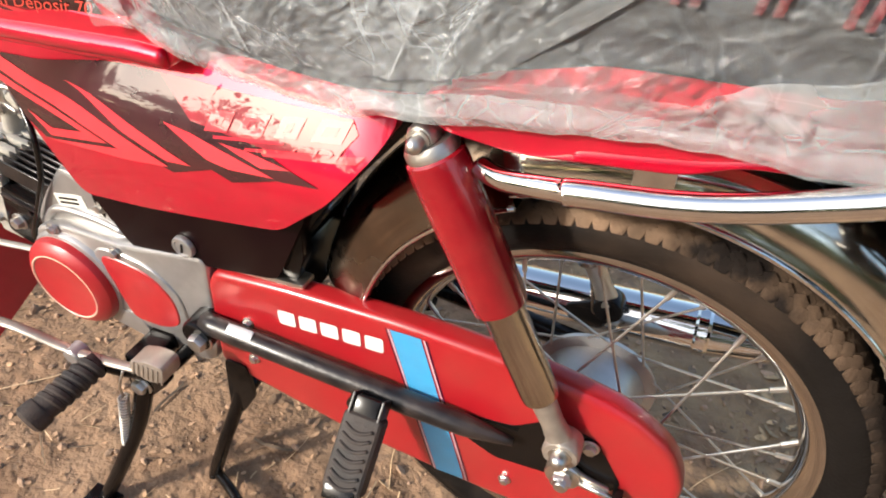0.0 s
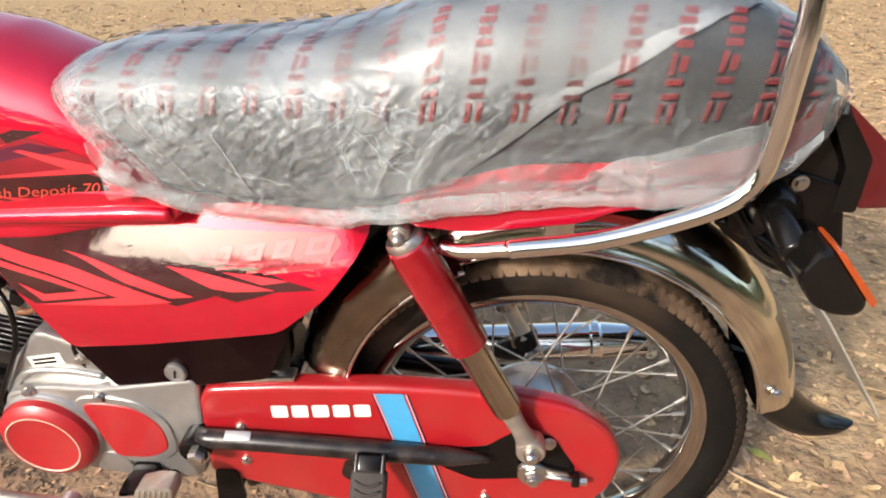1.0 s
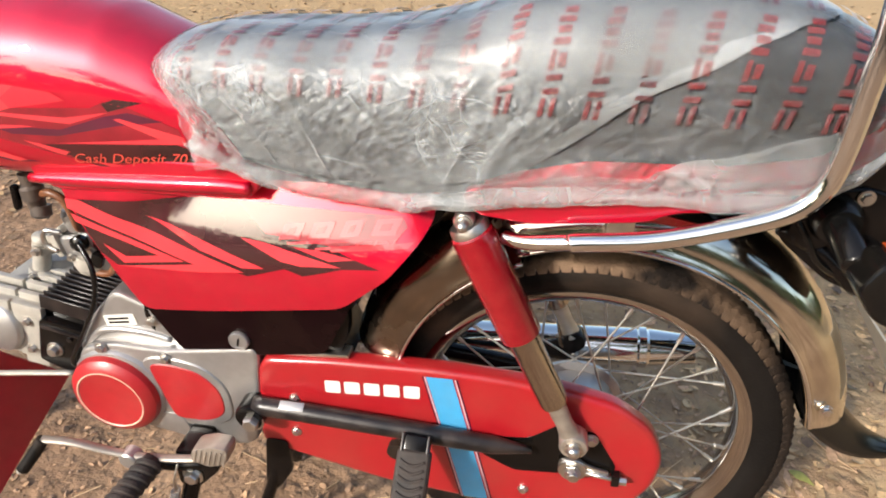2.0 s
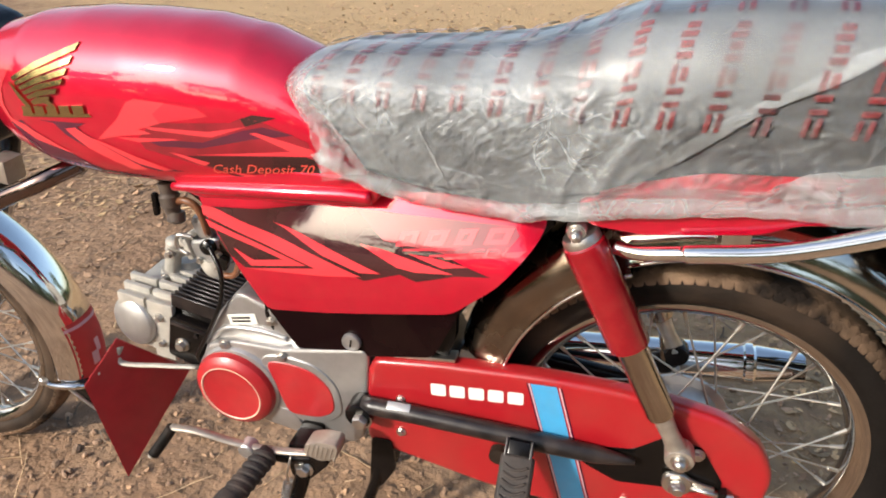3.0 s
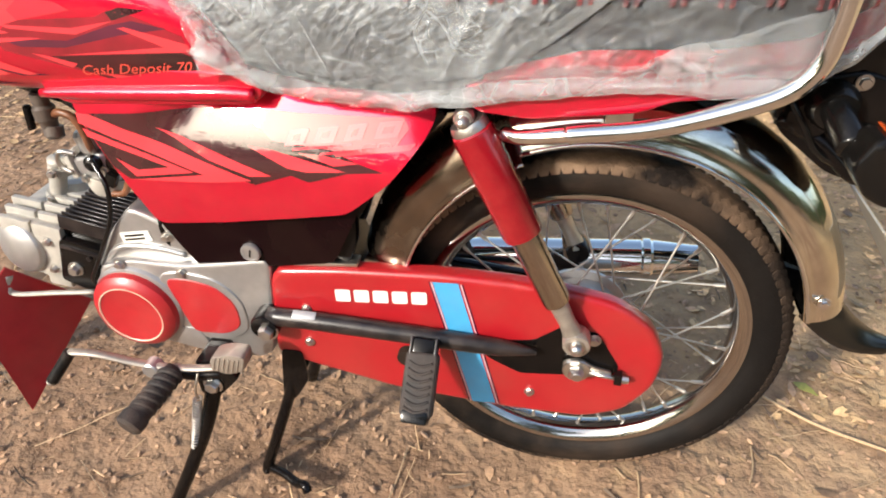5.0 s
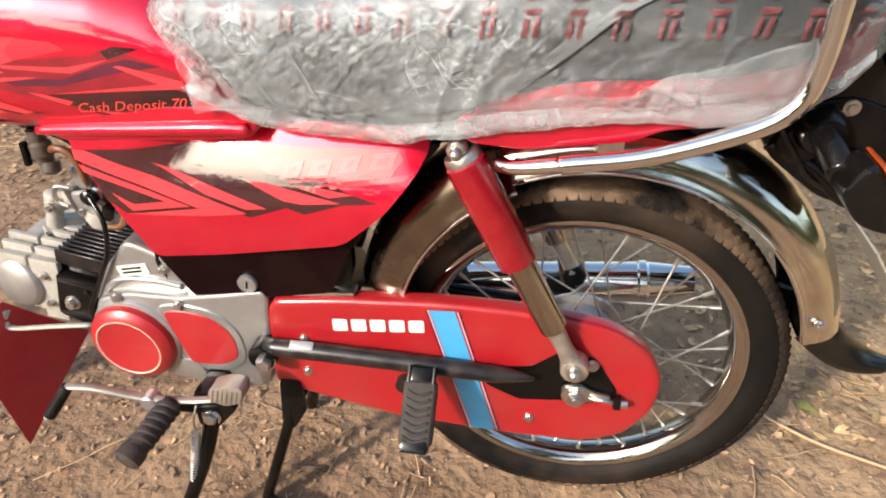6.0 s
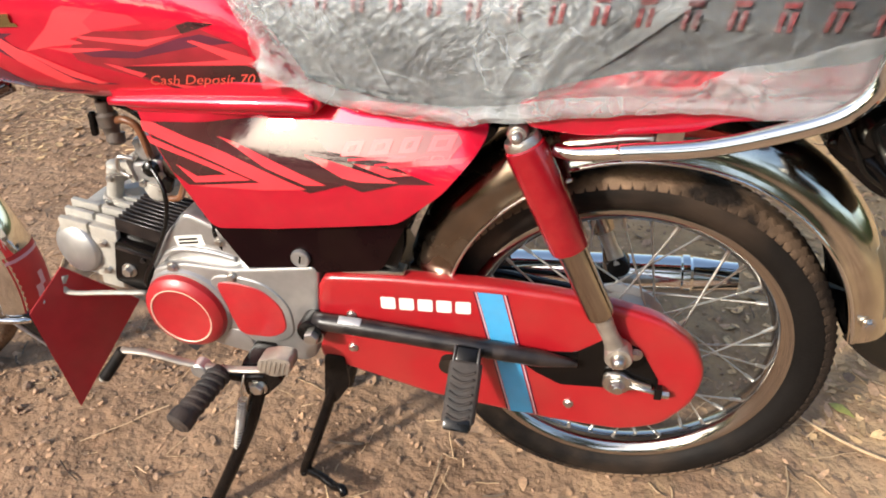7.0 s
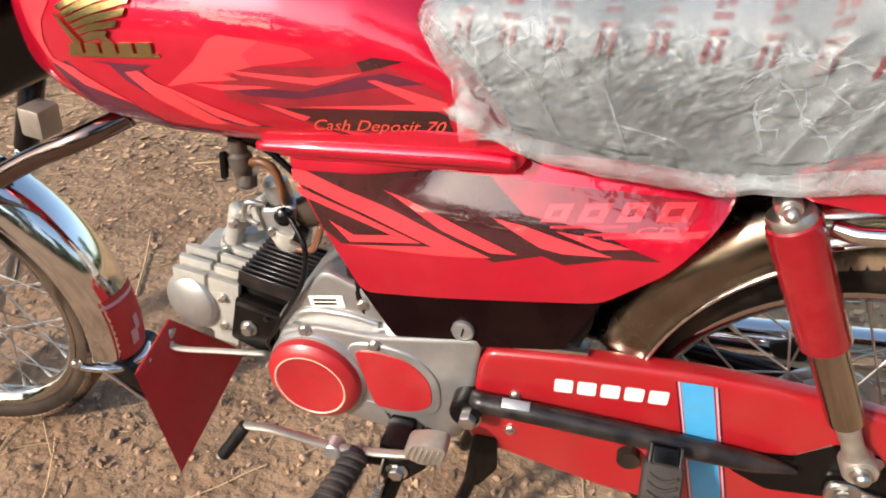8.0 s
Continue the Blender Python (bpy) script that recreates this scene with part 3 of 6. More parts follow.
on_cover("graphic", [(-0.636, 0.641), (-0.618, 0.641), (-0.412, 0.571), (-0.468, 0.563), (-0.585, 0.555), (-0.476, 0.573), (-0.636, 0.628)], CORAL, 0.0014, "coral stripe bent into an arrow")
on_cover("graphic", [(-0.633, 0.622), (-0.489, 0.575), (-0.574, 0.561), (-0.597, 0.585), (-0.568, 0.571), (-0.522, 0.579), (-0.629, 0.611)], CORAL, 0.0014)
on_cover("graphic", [(-0.531, 0.629), (-0.483, 0.614), (-0.384, 0.580), (-0.413, 0.577), (-0.465, 0.594)], CORAL, 0.0014)
on_cover("graphic", [(-0.412, 0.615), (-0.380, 0.612), (-0.290, 0.593), (-0.339, 0.589), (-0.362, 0.592)], CORAL, 0.0014)
on_cover("graphic", [(-0.348, 0.611), (-0.316, 0.610), (-0.273, 0.604), (-0.304, 0.599)], CORAL, 0.0015)
on_cover("graphic", [(-0.305, 0.615), (-0.206, 0.629), (-0.213, 0.622), (-0.301, 0.610)], CORAL, 0.0014)
for i, (x0, x1) in enumerate(((-0.364, -0.338), (-0.329, -0.302), (-0.292, -0.268), (-0.256, -0.226))):
    z0 = 0.618 + (x0 + 0.364) * 0.125
    on_cover("mark", [(x0, z0), (x1 - 0.002, z0 + 0.003), (x1 + 0.005, z0 + 0.020), (x0 + 0.007, z0 + 0.017)], CORAL, 0.0021, "plain coral block mark" if i == 0 else "")
    on_cover("mark", [(x0 + 0.009, z0 + 0.0055), (x1 - 0.008, z0 + 0.0075), (x1 - 0.005, z0 + 0.0145), (x0 + 0.012, z0 + 0.0125)], WINE_DECAL, 0.0025)
for k in range(2):
    on_cover("mark", [(-0.354 + 0.034 * k, 0.6135 - 0.003 * k), (-0.281, 0.6235 - 0.007 * k), (-0.281, 0.6260 - 0.007 * k), (-0.354 + 0.034 * k, 0.6160 - 0.003 * k)], FADED_CORAL, 0.0021, "small plain red bar")
lettering("CDI", -0.276, 0.6165, 0.0085, 0.047, 0.12, 0.25, cover_y, 0.0024, "lettering", CORAL, cover, "coral letters CDI")

BLACKS = [(-0.577, 0.492), (-0.533, 0.418), (-0.515, 0.412), (-0.330, 0.440), (-0.286, 0.530), (-0.295, 0.540)]
lower = part("lower_cover", draped(rounded(BLACKS, 0.012), lambda x, z: -0.080 + 0.4 * (z - 0.46) ** 2 + 0.10 * (x + 0.43) ** 2, 0.015, 0, skirt=0.04), MAROON, bike, "dark plastic lower side cover")
knob = lathe([(0.0140, 0), (0.0140, 0.004), (0.0128, 0.0060), (0.0102, 0.0064), (0.0098, 0.0055), (0.0, 0.0058)], pose(-0.446, -0.0805, 0.449, 90, 0, 0), 28)
part("cover_screw", knob, ALLOY, lower, "round slotted steel screw")
# black bar on the screw face, painting the shade of its slot
part("slot_dark", block((0.0022, 0.002, 0.012), pose(-0.446, -0.0866, 0.449, 0, 12, 0), 0.0005), BLACK, lower)

# -- frame and body pieces behind the covers --
part("frame_tube", tube([(-0.93, 0, 0.74), (-0.75, 0, 0.655), (-0.60, 0, 0.63), (-0.40, 0, 0.62), (-0.15, 0, 0.66), (0.16, 0, 0.675)], 0.026, 16), BLACK, bike, "black main frame tube")
body = slab(rounded([(-0.60, 0.655), (-0.60, 0.45), (-0.40, 0.40), (-0.33, 0.45), (-0.27, 0.54), (-0.17, 0.655)], 0.02), -0.058, 0.058, 0.006)
part("frame_body", body, BLACK, bike)
part("far_side_cover", draped(rounded(COVER, 0.014), lambda x, z: -cover_y(x, z), 0.03, 0, skirt=-0.035), RED, bike)
part("pivot_plate", block((0.090, 0.022, 0.006), pose(-0.345, -0.066, 0.434, 0, -4, 0), 0.002), STEEL, bike)
part("strut_plate", slab(rounded([(-0.322, 0.535), (-0.296, 0.535), (-0.300, 0.470), (-0.312, 0.436), (-0.332, 0.440)], 0.006), -0.070, -0.050, 0.003), BLACK, bike)
part("frame_strut", tube([(-0.29, -0.045, 0.56), (-0.315, -0.05, 0.50), (-0.335, -0.052, 0.43), (-0.38, -0.05, 0.37)], 0.011, 12), BLACK, bike)
part("frame_strut", tube([(-0.29, 0.045, 0.56), (-0.335, 0.052, 0.43), (-0.38, 0.05, 0.37)], 0.011, 12), BLACK, bike)
part("battery_tray", slab([(-0.40, 0.452), (-0.33, 0.445), (-0.31, 0.400), (-0.40, 0.385)], -0.062, 0.05, 0.003), BLACK_PLASTIC, bike)
for side in (-1, 1):
    rail = slab(rounded([(-0.155, 0.700), (-0.10, 0.716), (0.16, 0.722), (0.17, 0.705), (0.06, 0.694), (0.03, 0.680), (-0.08, 0.668), (-0.14, 0.674)], 0.012), side * 0.102, side * 0.060, 0.010, 4)
    part("seat_rail", rail, RED, bike, "red pressed-steel rail below the seat")
    part("rail_bracket", block((0.028, 0.004, 0.05), pose(0.012, side * 0.080, 0.665), 0.001), STEEL, bike)


# -- rear shock absorbers --
def shock(side):
    top, low = Vector((-0.150, side * 0.100, 0.668)), Vector((-0.006, side * 0.104, 0.368))
    axis = (low - top).normalized()
    m = Matrix.Translation(top) @ axis.to_track_quat("Z", "Y").to_matrix().to_4x4()
    body = part("shock_absorber", lathe([(0.0195, 0.014), (0.0235, 0.018), (0.0245, 0.026), (0.0245, 0.152), (0.0238, 0.158), (0.0225, 0.158)], m, 36), SHOCK_RED, bike, "red shrouded rear shock absorber with chrome lower sleeve")
    part("sleeve", lathe([(0.0185, 0.150), (0.0182, 0.258), (0.0172, 0.265), (0.013, 0.268), (0.012, 0.266)], m, 32), CHROME_DULL, body, "dull chrome sleeve")
    part("rod", lathe([(0.0125, 0.262), (0.0110, 0.300), (0.0130, 0.318), (0.0140, 0.326)], m, 20), WORN_METAL if side < 0 else STEEL, body)
    eye = lathe([(0.0165, -0.013), (0.018, -0.010), (0.018, 0.010), (0.0165, 0.013)], Matrix.Translation(low) @ pose(0, 0, 0, 90, 0, 0), 28)
    part("eye", eye, WORN_METAL if side < 0 else BLACK, body)
    cap = lathe([(0.0105, -0.012), (0.0115, -0.008), (0.0115, 0.008), (0.010, 0.011)], Matrix.Translation(top) @ pose(0, 0, 0, 90, 0, 0), 24)
    lathe([(0.0195, 0.006), (0.0215, 0.010), (0.0215, 0.016), (0.019, 0.019)], m, 24, cap)
    part("upper_eye", cap, STEEL, body)
    for p, r in ((top, 0.0066), (low, 0.0084)):
        dome = lathe([(r * 1.35, 0.011), (r * 1.35, 0.0135), (r, 0.014), (r, 0.020), (r * 0.8, 0.0235), (r * 0.45, 0.0255), (0.0001, 0.026)], Matrix.Translation(p) @ pose(0, 0, 0, 90 * -side, 0, 0), 18)
        part("cap_nut", dome, STEEL, body)


shock(-1)
shock(1)


# -- wheels --
def build_tyre(radius, inner, half, blocks):
    bm = bmesh.new()
    prof = [(-0.42, 0.0), (-0.60, 0.05), (-0.90, 0.22), (-1.0, 0.42), (-0.97, 0.62), (-0.86, 0.79), (-0.70, 0.905), (-0.55, 0.955), (-0.42, 0.980), (-0.30, 0.992), (-0.19, 0.998), (-0.08, 1.0)]
    prof = prof + [(-u, h) for u, h in prof[::-1]]
    seg = blocks * 2
    rings = []
    for i in range(seg):
        a = 2 * math.pi * i / seg
        ring = []
        for k, (u, h) in enumerate(prof):
            r = inner + (radius - inner) * h
            if h > 0.9:
                r -= 0.0030
            ring.append(bm.verts.new((r * math.cos(a), u * half, r * math.sin(a))))
        rings.append(ring)
    n = len(prof)
    for i in range(seg):
        p, q = rings[i], rings[(i + 1) % seg]
        for j in range(n - 1):
            bm.faces.new((p[j], p[j + 1], q[j + 1], q[j]))
    bmesh.ops.recalc_face_normals(bm, faces=bm.faces)
    return bm


def build_tread(radius, inner, half, count):
    """Staggered rows of lobed rubber blocks round the crown of a tyre."""
    rng = random.Random(8)
    verts, faces = [], []
    for row, (u, h, lean) in enumerate(((-0.87, 0.780, 62), (-0.73, 0.885, 44), (-0.48, 0.968, 24), (-0.24, 0.994, 10), (0.0, 1.0, 0), (0.24, 0.994, -10), (0.48, 0.968, -24), (0.73, 0.885, -44), (0.87, 0.780, -62))):
        r = inner + (radius - inner) * h - (0.0030 if h > 0.9 else 0.0004)
        for i in range(count):
            a = 2 * math.pi * (i + 0.5 * (row % 2)) / count
            m = pose(0, 0, 0, 0, -math.degrees(a), 0) @ Matrix.Translation((r, u * half, 0)) @ pose(0, 0, 0, 0, 0, -lean)
            size, base = math.pi * radius / count * 1.02, len(verts)
            for k, (w, up) in enumerate(((1.0, 0.0), (0.93, 0.0014), (0.62, 0.0021))):
                for j in range(15):
                    b = 2 * math.pi * j / 15
                    q = size * w * (1 + 0.10 * math.cos(5 * b)) * (1 + 0.02 * rng.random())
                    verts.append(m @ Vector((up, q * math.cos(b) * 0.94, q * math.sin(b))))
            for k in range(2):
                for j in range(15):
                    p = base + 15 * k
                    faces.append((p + j, p + (j + 1) % 15, p + 15 + (j + 1) % 15, p + 15 + j))
            faces.append(tuple(range(base + 30, base + 45)))
    me = bpy.data.meshes.new("tread")
    me.from_pydata(verts, [], faces)
    bm = bmesh.new()
    bm.from_mesh(me)
    bpy.data.meshes.remove(me)
    bmesh.ops.recalc_face_normals(bm, faces=bm.faces)
    return bm


def ring_y(profile, seg=128):
    """A closed profile of (radius, y) turned about the y axis."""
    bm = bmesh.new()
    rings = [[bm.verts.new((r * math.cos(a), y, r * math.sin(a))) for r, y in profile] for a in np.linspace(0, 2 * math.pi, seg, endpoint=False)]
    n = len(profile)
    for i in range(seg):
        p, q = rings[i], rings[(i + 1) % seg]
        for j in range(n):
            bm.faces.new((p[j], p[(j + 1) % n], q[(j + 1) % n], q[j]))
    bmesh.ops.recalc_face_normals(bm, faces=bm.faces)
    return bm


def moved(bm, m):
    bmesh.ops.transform(bm, matrix=m, verts=bm.verts)
    return bm


def build_wheel(name, m, radius, half, hub_r, label, rim_r=0.231):
    half_rim = [(0.0, -0.0225), (0.0008, -0.0240), (-0.0030, -0.0252), (-0.0085, -0.0238), (-0.0130, -0.0195), (-0.0175, -0.0150), (-0.0215, -0.0075), (-0.0230, 0.0)]
    outer = [(rim_r + dr, y) for dr, y in half_rim] + [(rim_r + dr, -y) for dr, y in half_rim[-2::-1]]
    inner = [(rim_r - 0.0040, 0.0190), (rim_r - 0.0120, 0.0165), (rim_r - 0.0165, 0.0), (rim_r - 0.0120, -0.0165), (rim_r - 0.0040, -0.0190)]
    rim = ring_y(outer + inner)
    wheel = part(name, moved(rim, m), RIM_CHROME, bike, label, 60)
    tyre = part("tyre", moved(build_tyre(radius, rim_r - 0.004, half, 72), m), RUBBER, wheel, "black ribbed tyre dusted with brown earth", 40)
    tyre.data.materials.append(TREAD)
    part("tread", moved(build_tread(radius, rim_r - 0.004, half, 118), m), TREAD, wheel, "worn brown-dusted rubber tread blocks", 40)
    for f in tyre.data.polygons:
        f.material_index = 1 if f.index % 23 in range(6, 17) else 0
    hub = ring_y([(0.011, -0.050), (0.020, -0.050), (0.024, -0.047), (hub_r, -0.045), (hub_r + 0.006, -0.042), (hub_r + 0.006, -0.037), (hub_r - 0.004, -0.034), (hub_r - 0.006, -0.022), (hub_r - 0.006, 0.022), (hub_r - 0.004, 0.034), (hub_r + 0.008, 0.037), (hub_r + 0.008, 0.042), (hub_r - 0.01, 0.046), (0.03, 0.052), (0.011, 0.052)], 64)
    part("hub", moved(hub, m), ALLOY, wheel, "cast aluminium drum hub", 40)
    for k, r in enumerate((hub_r - 0.006, hub_r - 0.018, hub_r - 0.030)):
        part("hub_ring", moved(ring_y([(r, -0.046), (r + 0.0030, -0.0495), (r + 0.0060, -0.046)], 48), m), ALLOY, wheel)
    spoke_mesh = None
    for i in range(36):
        side = -1 if i % 2 else 1
        lean = 1 if (i // 2) % 2 else -1
        a_rim = 2 * math.pi * (i + 0.5) / 36
        a_hub = a_rim + lean * radians(48)
        p0 = Vector((hub_r * math.cos(a_hub), side * 0.040, hub_r * math.sin(a_hub)))
        p1 = Vector(((rim_r - 0.022) * math.cos(a_rim), side * 0.004, (rim_r - 0.022) * math.sin(a_rim)))
        long = (p1 - p0).length
        if spoke_mesh is None:
            bm = lathe([(0.0014, 0.0), (0.0014, long - 0.016), (0.0027, long - 0.015), (0.0027, long - 0.001), (0.0034, long), (0.0034, long + 0.002)], Matrix.Identity(4), 8)
            first = part("spoke", bm, STEEL, wheel)
            spoke_mesh = first.data
            ob = first
        else:
            ob = share("spoke", spoke_mesh, wheel, Matrix.Identity(4))
        ob.matrix_basis = m @ Matrix.Translation(p0) @ (p1 - p0).to_track_quat("Z", "Y").to_matrix().to_4x4()
    return wheel


REAR = pose(0.0, 0.0, 0.307)
FRONT_END = pose(-1.362, -0.018, 0.277, 0, 0, 7)
FRONT = FRONT_END @ pose(0, 0, 0, 0, 20, 0)
rear = build_wheel("rear_wheel", REAR, 0.285, 0.035, 0.062, "spoked chrome rear wheel with a dusty black tyre")
front = build_wheel("front_wheel", FRONT, 0.272, 0.031, 0.058, "spoked chrome front wheel with a dusty black tyre")
part("axle", lathe([(0.0065, -0.111), (0.0075, -0.1095), (0.0075, 0.1095), (0.0065, 0.111)], REAR @ pose(0, 0, 0, 90, 0, 0), 12), STEEL, bike)


def fender(a0, a1, r_edge, r_crown, half, seg, thick=0.0016):
    """A pressed mudguard about the y axis, between two angles."""
    prof = [(-1.0, 0.0), (-1.035, 0.03), (-1.035, 0.08), (-1.0, 0.12), (-0.985, 0.26), (-0.945, 0.42), (-0.875, 0.58), (-0.77, 0.72), (-0.62, 0.85), (-0.44, 0.93), (-0.23, 0.985), (0.0, 1.0)]
    prof = prof + [(-u, h) for u, h in prof[-2::-1]]
    rings = []
    for a in np.linspace(radians(a0), radians(a1), seg):
        outer = [(r_edge + (r_crown - r_edge) * h, u * half) for u, h in prof]
        inner = [(r - 0.0022, y * 0.965) for r, y in outer[::-1]]
        rings.append([(r * math.cos(a), y, r * math.sin(a)) for r, y in outer + inner])
    return loft(rings)


rf = part("rear_fender", moved(fender(8, 112, 0.266, 0.322, 0.062, 52), pose(0.008, 0.0, 0.360)), FENDER_CHROME, bike, "chrome rear mudguard reflecting the ground", 50)
# the shaded reflection of this section is put into its darker chrome
part("front_section", moved(fender(112, 166, 0.254, 0.3225, 0.063, 30), pose(0.008, 0.0, 0.360)), SHADED_MUDDY_CHROME, rf, "front section of the mudguard, chrome darkened for its dark reflections, with mud blotches", 50)
for a0, a1, r in ((9, 112, 0.2665), (112, 166, 0.2545)):
    part("bead", tube([(0.008 + r * math.cos(a), -0.0655, 0.360 + r * math.sin(a)) for a in np.linspace(radians(a0), radians(a1), 30).tolist()], 0.0024, 8, 1), CHROME, rf, "bright rolled edge")
part("liner", moved(fender(9, 165, 0.268, 0.3175, 0.0575, 50), pose(0.008, 0.0, 0.360)), RUBBER, rf, "dirty dark inside of the mudguard", 50)
ff = part("front_fender", moved(fender(-14, 128, 0.278, 0.334, 0.050, 60), FRONT_END), CHROME, bike, "chrome front mudguard", 50)

# -- chain case, swing arm --
CASE = [(-0.428, 0.404), (-0.415, 0.423), (-0.323, 0.432), (-0.185, 0.437), (-0.10, 0.434), (-0.025, 0.427), (0.046, 0.411), (0.093, 0.376), (0.113, 0.329), (0.106, 0.275), (0.071, 0.222), (0.017, 0.200), (-0.090, 0.201), (-0.261, 0.217), (-0.442, 0.262)]
case = part("chain_case", slab(rounded(CASE, 0.02), -0.0835, -0.054, 0.011, 5), CASE_RED, bike, "red enamelled chain case with a blue stripe and white block marks", 30)
FACE = lambda x, z: -0.0835
part("stripe", draped([(-0.197, 0.4265), (-0.163, 0.4275), (-0.110, 0.2115), (-0.144, 0.2105)], FACE, 0.1, 0.0006), BLUE_DECAL, case, "light blue stripe with pink and dark pinstripes")
for dx, mat in ((-0.003, PINK_DECAL), (-0.0055, PURPLE_DECAL), (0.0365, PINK_DECAL), (0.0390, PURPLE_DECAL)):
    part("pinstripe", draped([(-0.197 + dx, 0.4265), (-0.195 + dx, 0.4266), (-0.142 + dx, 0.2105), (-0.144 + dx, 0.2104)], FACE, 0.1, 0.0005), mat, case)
for i in range(5):
    x0, z0 = -0.334 + i * 0.0268, 0.3785 + i * 0.0018
    mark = rounded([(x0, z0), (x0 + 0.0215, z0 + 0.0015), (x0 + 0.0215, z0 + 0.0225), (x0, z0 + 0.0210)], 0.003, 3)
    part("mark", draped(mark, FACE, 0.1, 0.0009), WHITE_DECAL, case, "plain white block mark" if i == 0 else "")
for x, z in ((-0.380, 0.359), (-0.384, 0.296), (-0.062, 0.243)):
    bolt("case_bolt", x, -0.0835, z, 0.0052, case, STEEL)
# the case is not cut; a black plate paints the dark inside the opening
dark_plate = part("opening_dark", slab(rounded([(-0.150, 0.331), (-0.06, 0.343), (-0.022, 0.374), (0.022, 0.366), (0.056, 0.308), (0.046, 0.291), (-0.076, 0.279), (-0.118, 0.300)], 0.008), -0.0845, -0.082, 0), BLACK, case, "black plate drawn for the dark opening round the axle")
arm = tube([(-0.432, -0.098, 0.352), (-0.34, -0.101, 0.352), (-0.22, -0.101, 0.346), (-0.12, -0.099, 0.338), (-0.056, -0.094, 0.331)], 0.0132, 16, 6, taper=[1, 1, 1, 1, 0.9, 0.35])
swing = part("swing_arm", arm, SCUFFED, bike, "black painted swing arm tube with scuffed paint")
part("pivot_boss", lathe([(0.019, -0.02), (0.021, -0.016), (0.021, 0.016), (0.019, 0.02)], pose(-0.437, -0.092, 0.338, 90, 0, 0), 24), BLACK, swing)
bolt("pivot_bolt", -0.433, -0.110, 0.334, 0.0115, swing, STEEL, 0.012)
part("far_swing_arm", tube([(-0.432, 0.085, 0.352), (-0.22, 0.085, 0.335), (0.0, 0.085, 0.307)], 0.0145, 12), BLACK, bike)
part("clip", block((0.034, 0.012, 0.003), pose(-0.376, -0.104, 0.3645, 30, 0, 0), 0.001), ALLOY, swing, "small bare metal clip")
# axle nut and chain adjuster
adj = part("chain_adjuster", slab(rounded([(-0.018, 0.290), (-0.020, 0.318), (0.004, 0.324), (0.020, 0.312), (0.046, 0.306), (0.046, 0.298), (0.018, 0.294), (0.004, 0.287)], 0.008), -0.092, -0.088, 0.001), STEEL, bike, "zinc-plated chain adjuster")
part("axle_washer", lathe([(0.018, 0), (0.019, 0.002), (0.018, 0.004)], pose(-0.001, -0.092, 0.305, 90, 0, 0), 24), STEEL, adj)
bolt("axle_nut", -0.001, -0.096, 0.305, 0.011, adj, STEEL, 0.010, False)
part("adjuster_rod", tube([(0.016, -0.094, 0.303), (0.062, -0.094, 0.296)], 0.0032, 10), STEEL, adj)
bolt("stop_nut", 0.018, -0.086, 0.355, 0.0065, adj, STEEL, 0.007)
part("stop_block", block((0.010, 0.012, 0.018), pose(0.055, -0.092, 0.297), 0.001), BLACK, adj)
part("adjuster_nut", lathe([(0.0055, 0.0), (0.0055, 0.009)], pose(0.060, -0.094, 0.2963, 0, 90, 0), 6), STEEL, adj)


# -- seat --
SX = (-0.508, -0.495, -0.470, -0.430, -0.380, -0.300, -0.220, -0.160, -0.100, 0.0, 0.095, 0.170, 0.216, 0.246, 0.259)
S_TOP = (0.785, 0.806, 0.822, 0.831, 0.834, 0.835, 0.841, 0.854, 0.876, 0.888, 0.890, 0.876, 0.856, 0.828, 0.800)
S_LOW = (0.770, 0.752, 0.730, 0.716, 0.702, 0.690, 0.686, 0.694, 0.706, 0.711, 0.714, 0.726, 0.752, 0.776, 0.786)
SEAT_POW = 3.9
S_WIDE = (0.050, 0.070, 0.084, 0.092, 0.099, 0.106, 0.110, 0.112, 0.114, 0.116, 0.116, 0.110, 0.100, 0.084, 0.064)


def dome(x, s, extra, power=SEAT_POW):
    """A point over the seat: x along it, s from the near lower edge (0) over the top to the far one (1)."""
    top, low, wide = (float(np.interp(x, SX, v)) for v in (S_TOP, S_LOW, S_WIDE))
    a = math.pi * s
    c, q = math.cos(a), math.sin(a)
    fall = 1.0 - 0.12 * (1 - q) ** 2
    y = -(wide * fall + extra) * math.copysign(abs(c) ** (2 / power), c)
    return Vector((x, y, low + (top + extra - low) * max(0.0, q) ** (2 / power)))


def wrap_s(x, z, extra=0.005):
    """Where on the near flank, from the lower edge up, the film stands at height z."""
    top, low = (float(np.interp(x, SX, v)) for v in (S_TOP, S_LOW))
    q = min(1.0, max(0.0, (z - low) / (top + extra - low))) ** (SEAT_POW / 2)
    return math.asin(q) / math.pi


def build_seat():
    rings = []
    for x in np.linspace(SX[0], SX[-1], 70):
        rings.append([dome(x, s, -0.006) for s in np.linspace(0, 1, 42)])
    seat = part("seat", loft(rings), VINYL, bike, "long black vinyl dual seat", 60)
    trim = []
    for x in np.linspace(-0.130, 0.240, 50):
        rise_ = 0.018 + 0.020 * min(1.0, max(0.0, (x + 0.13) / 0.10))
        ring = []
        for k in range(7):
            low = float(np.interp(x, SX, S_LOW))
            p = dome(x, wrap_s(x, low + rise_ * k / 6, -0.006), -0.001)
            ring.append((p.x, p.y - 0.0015, low - 0.004 + rise_ * k / 6))
        trim.append(ring)
    part("trim", loft(trim, closed=False, caps=False), SEAT_RED, seat, "red lower trim band")


build_seat()


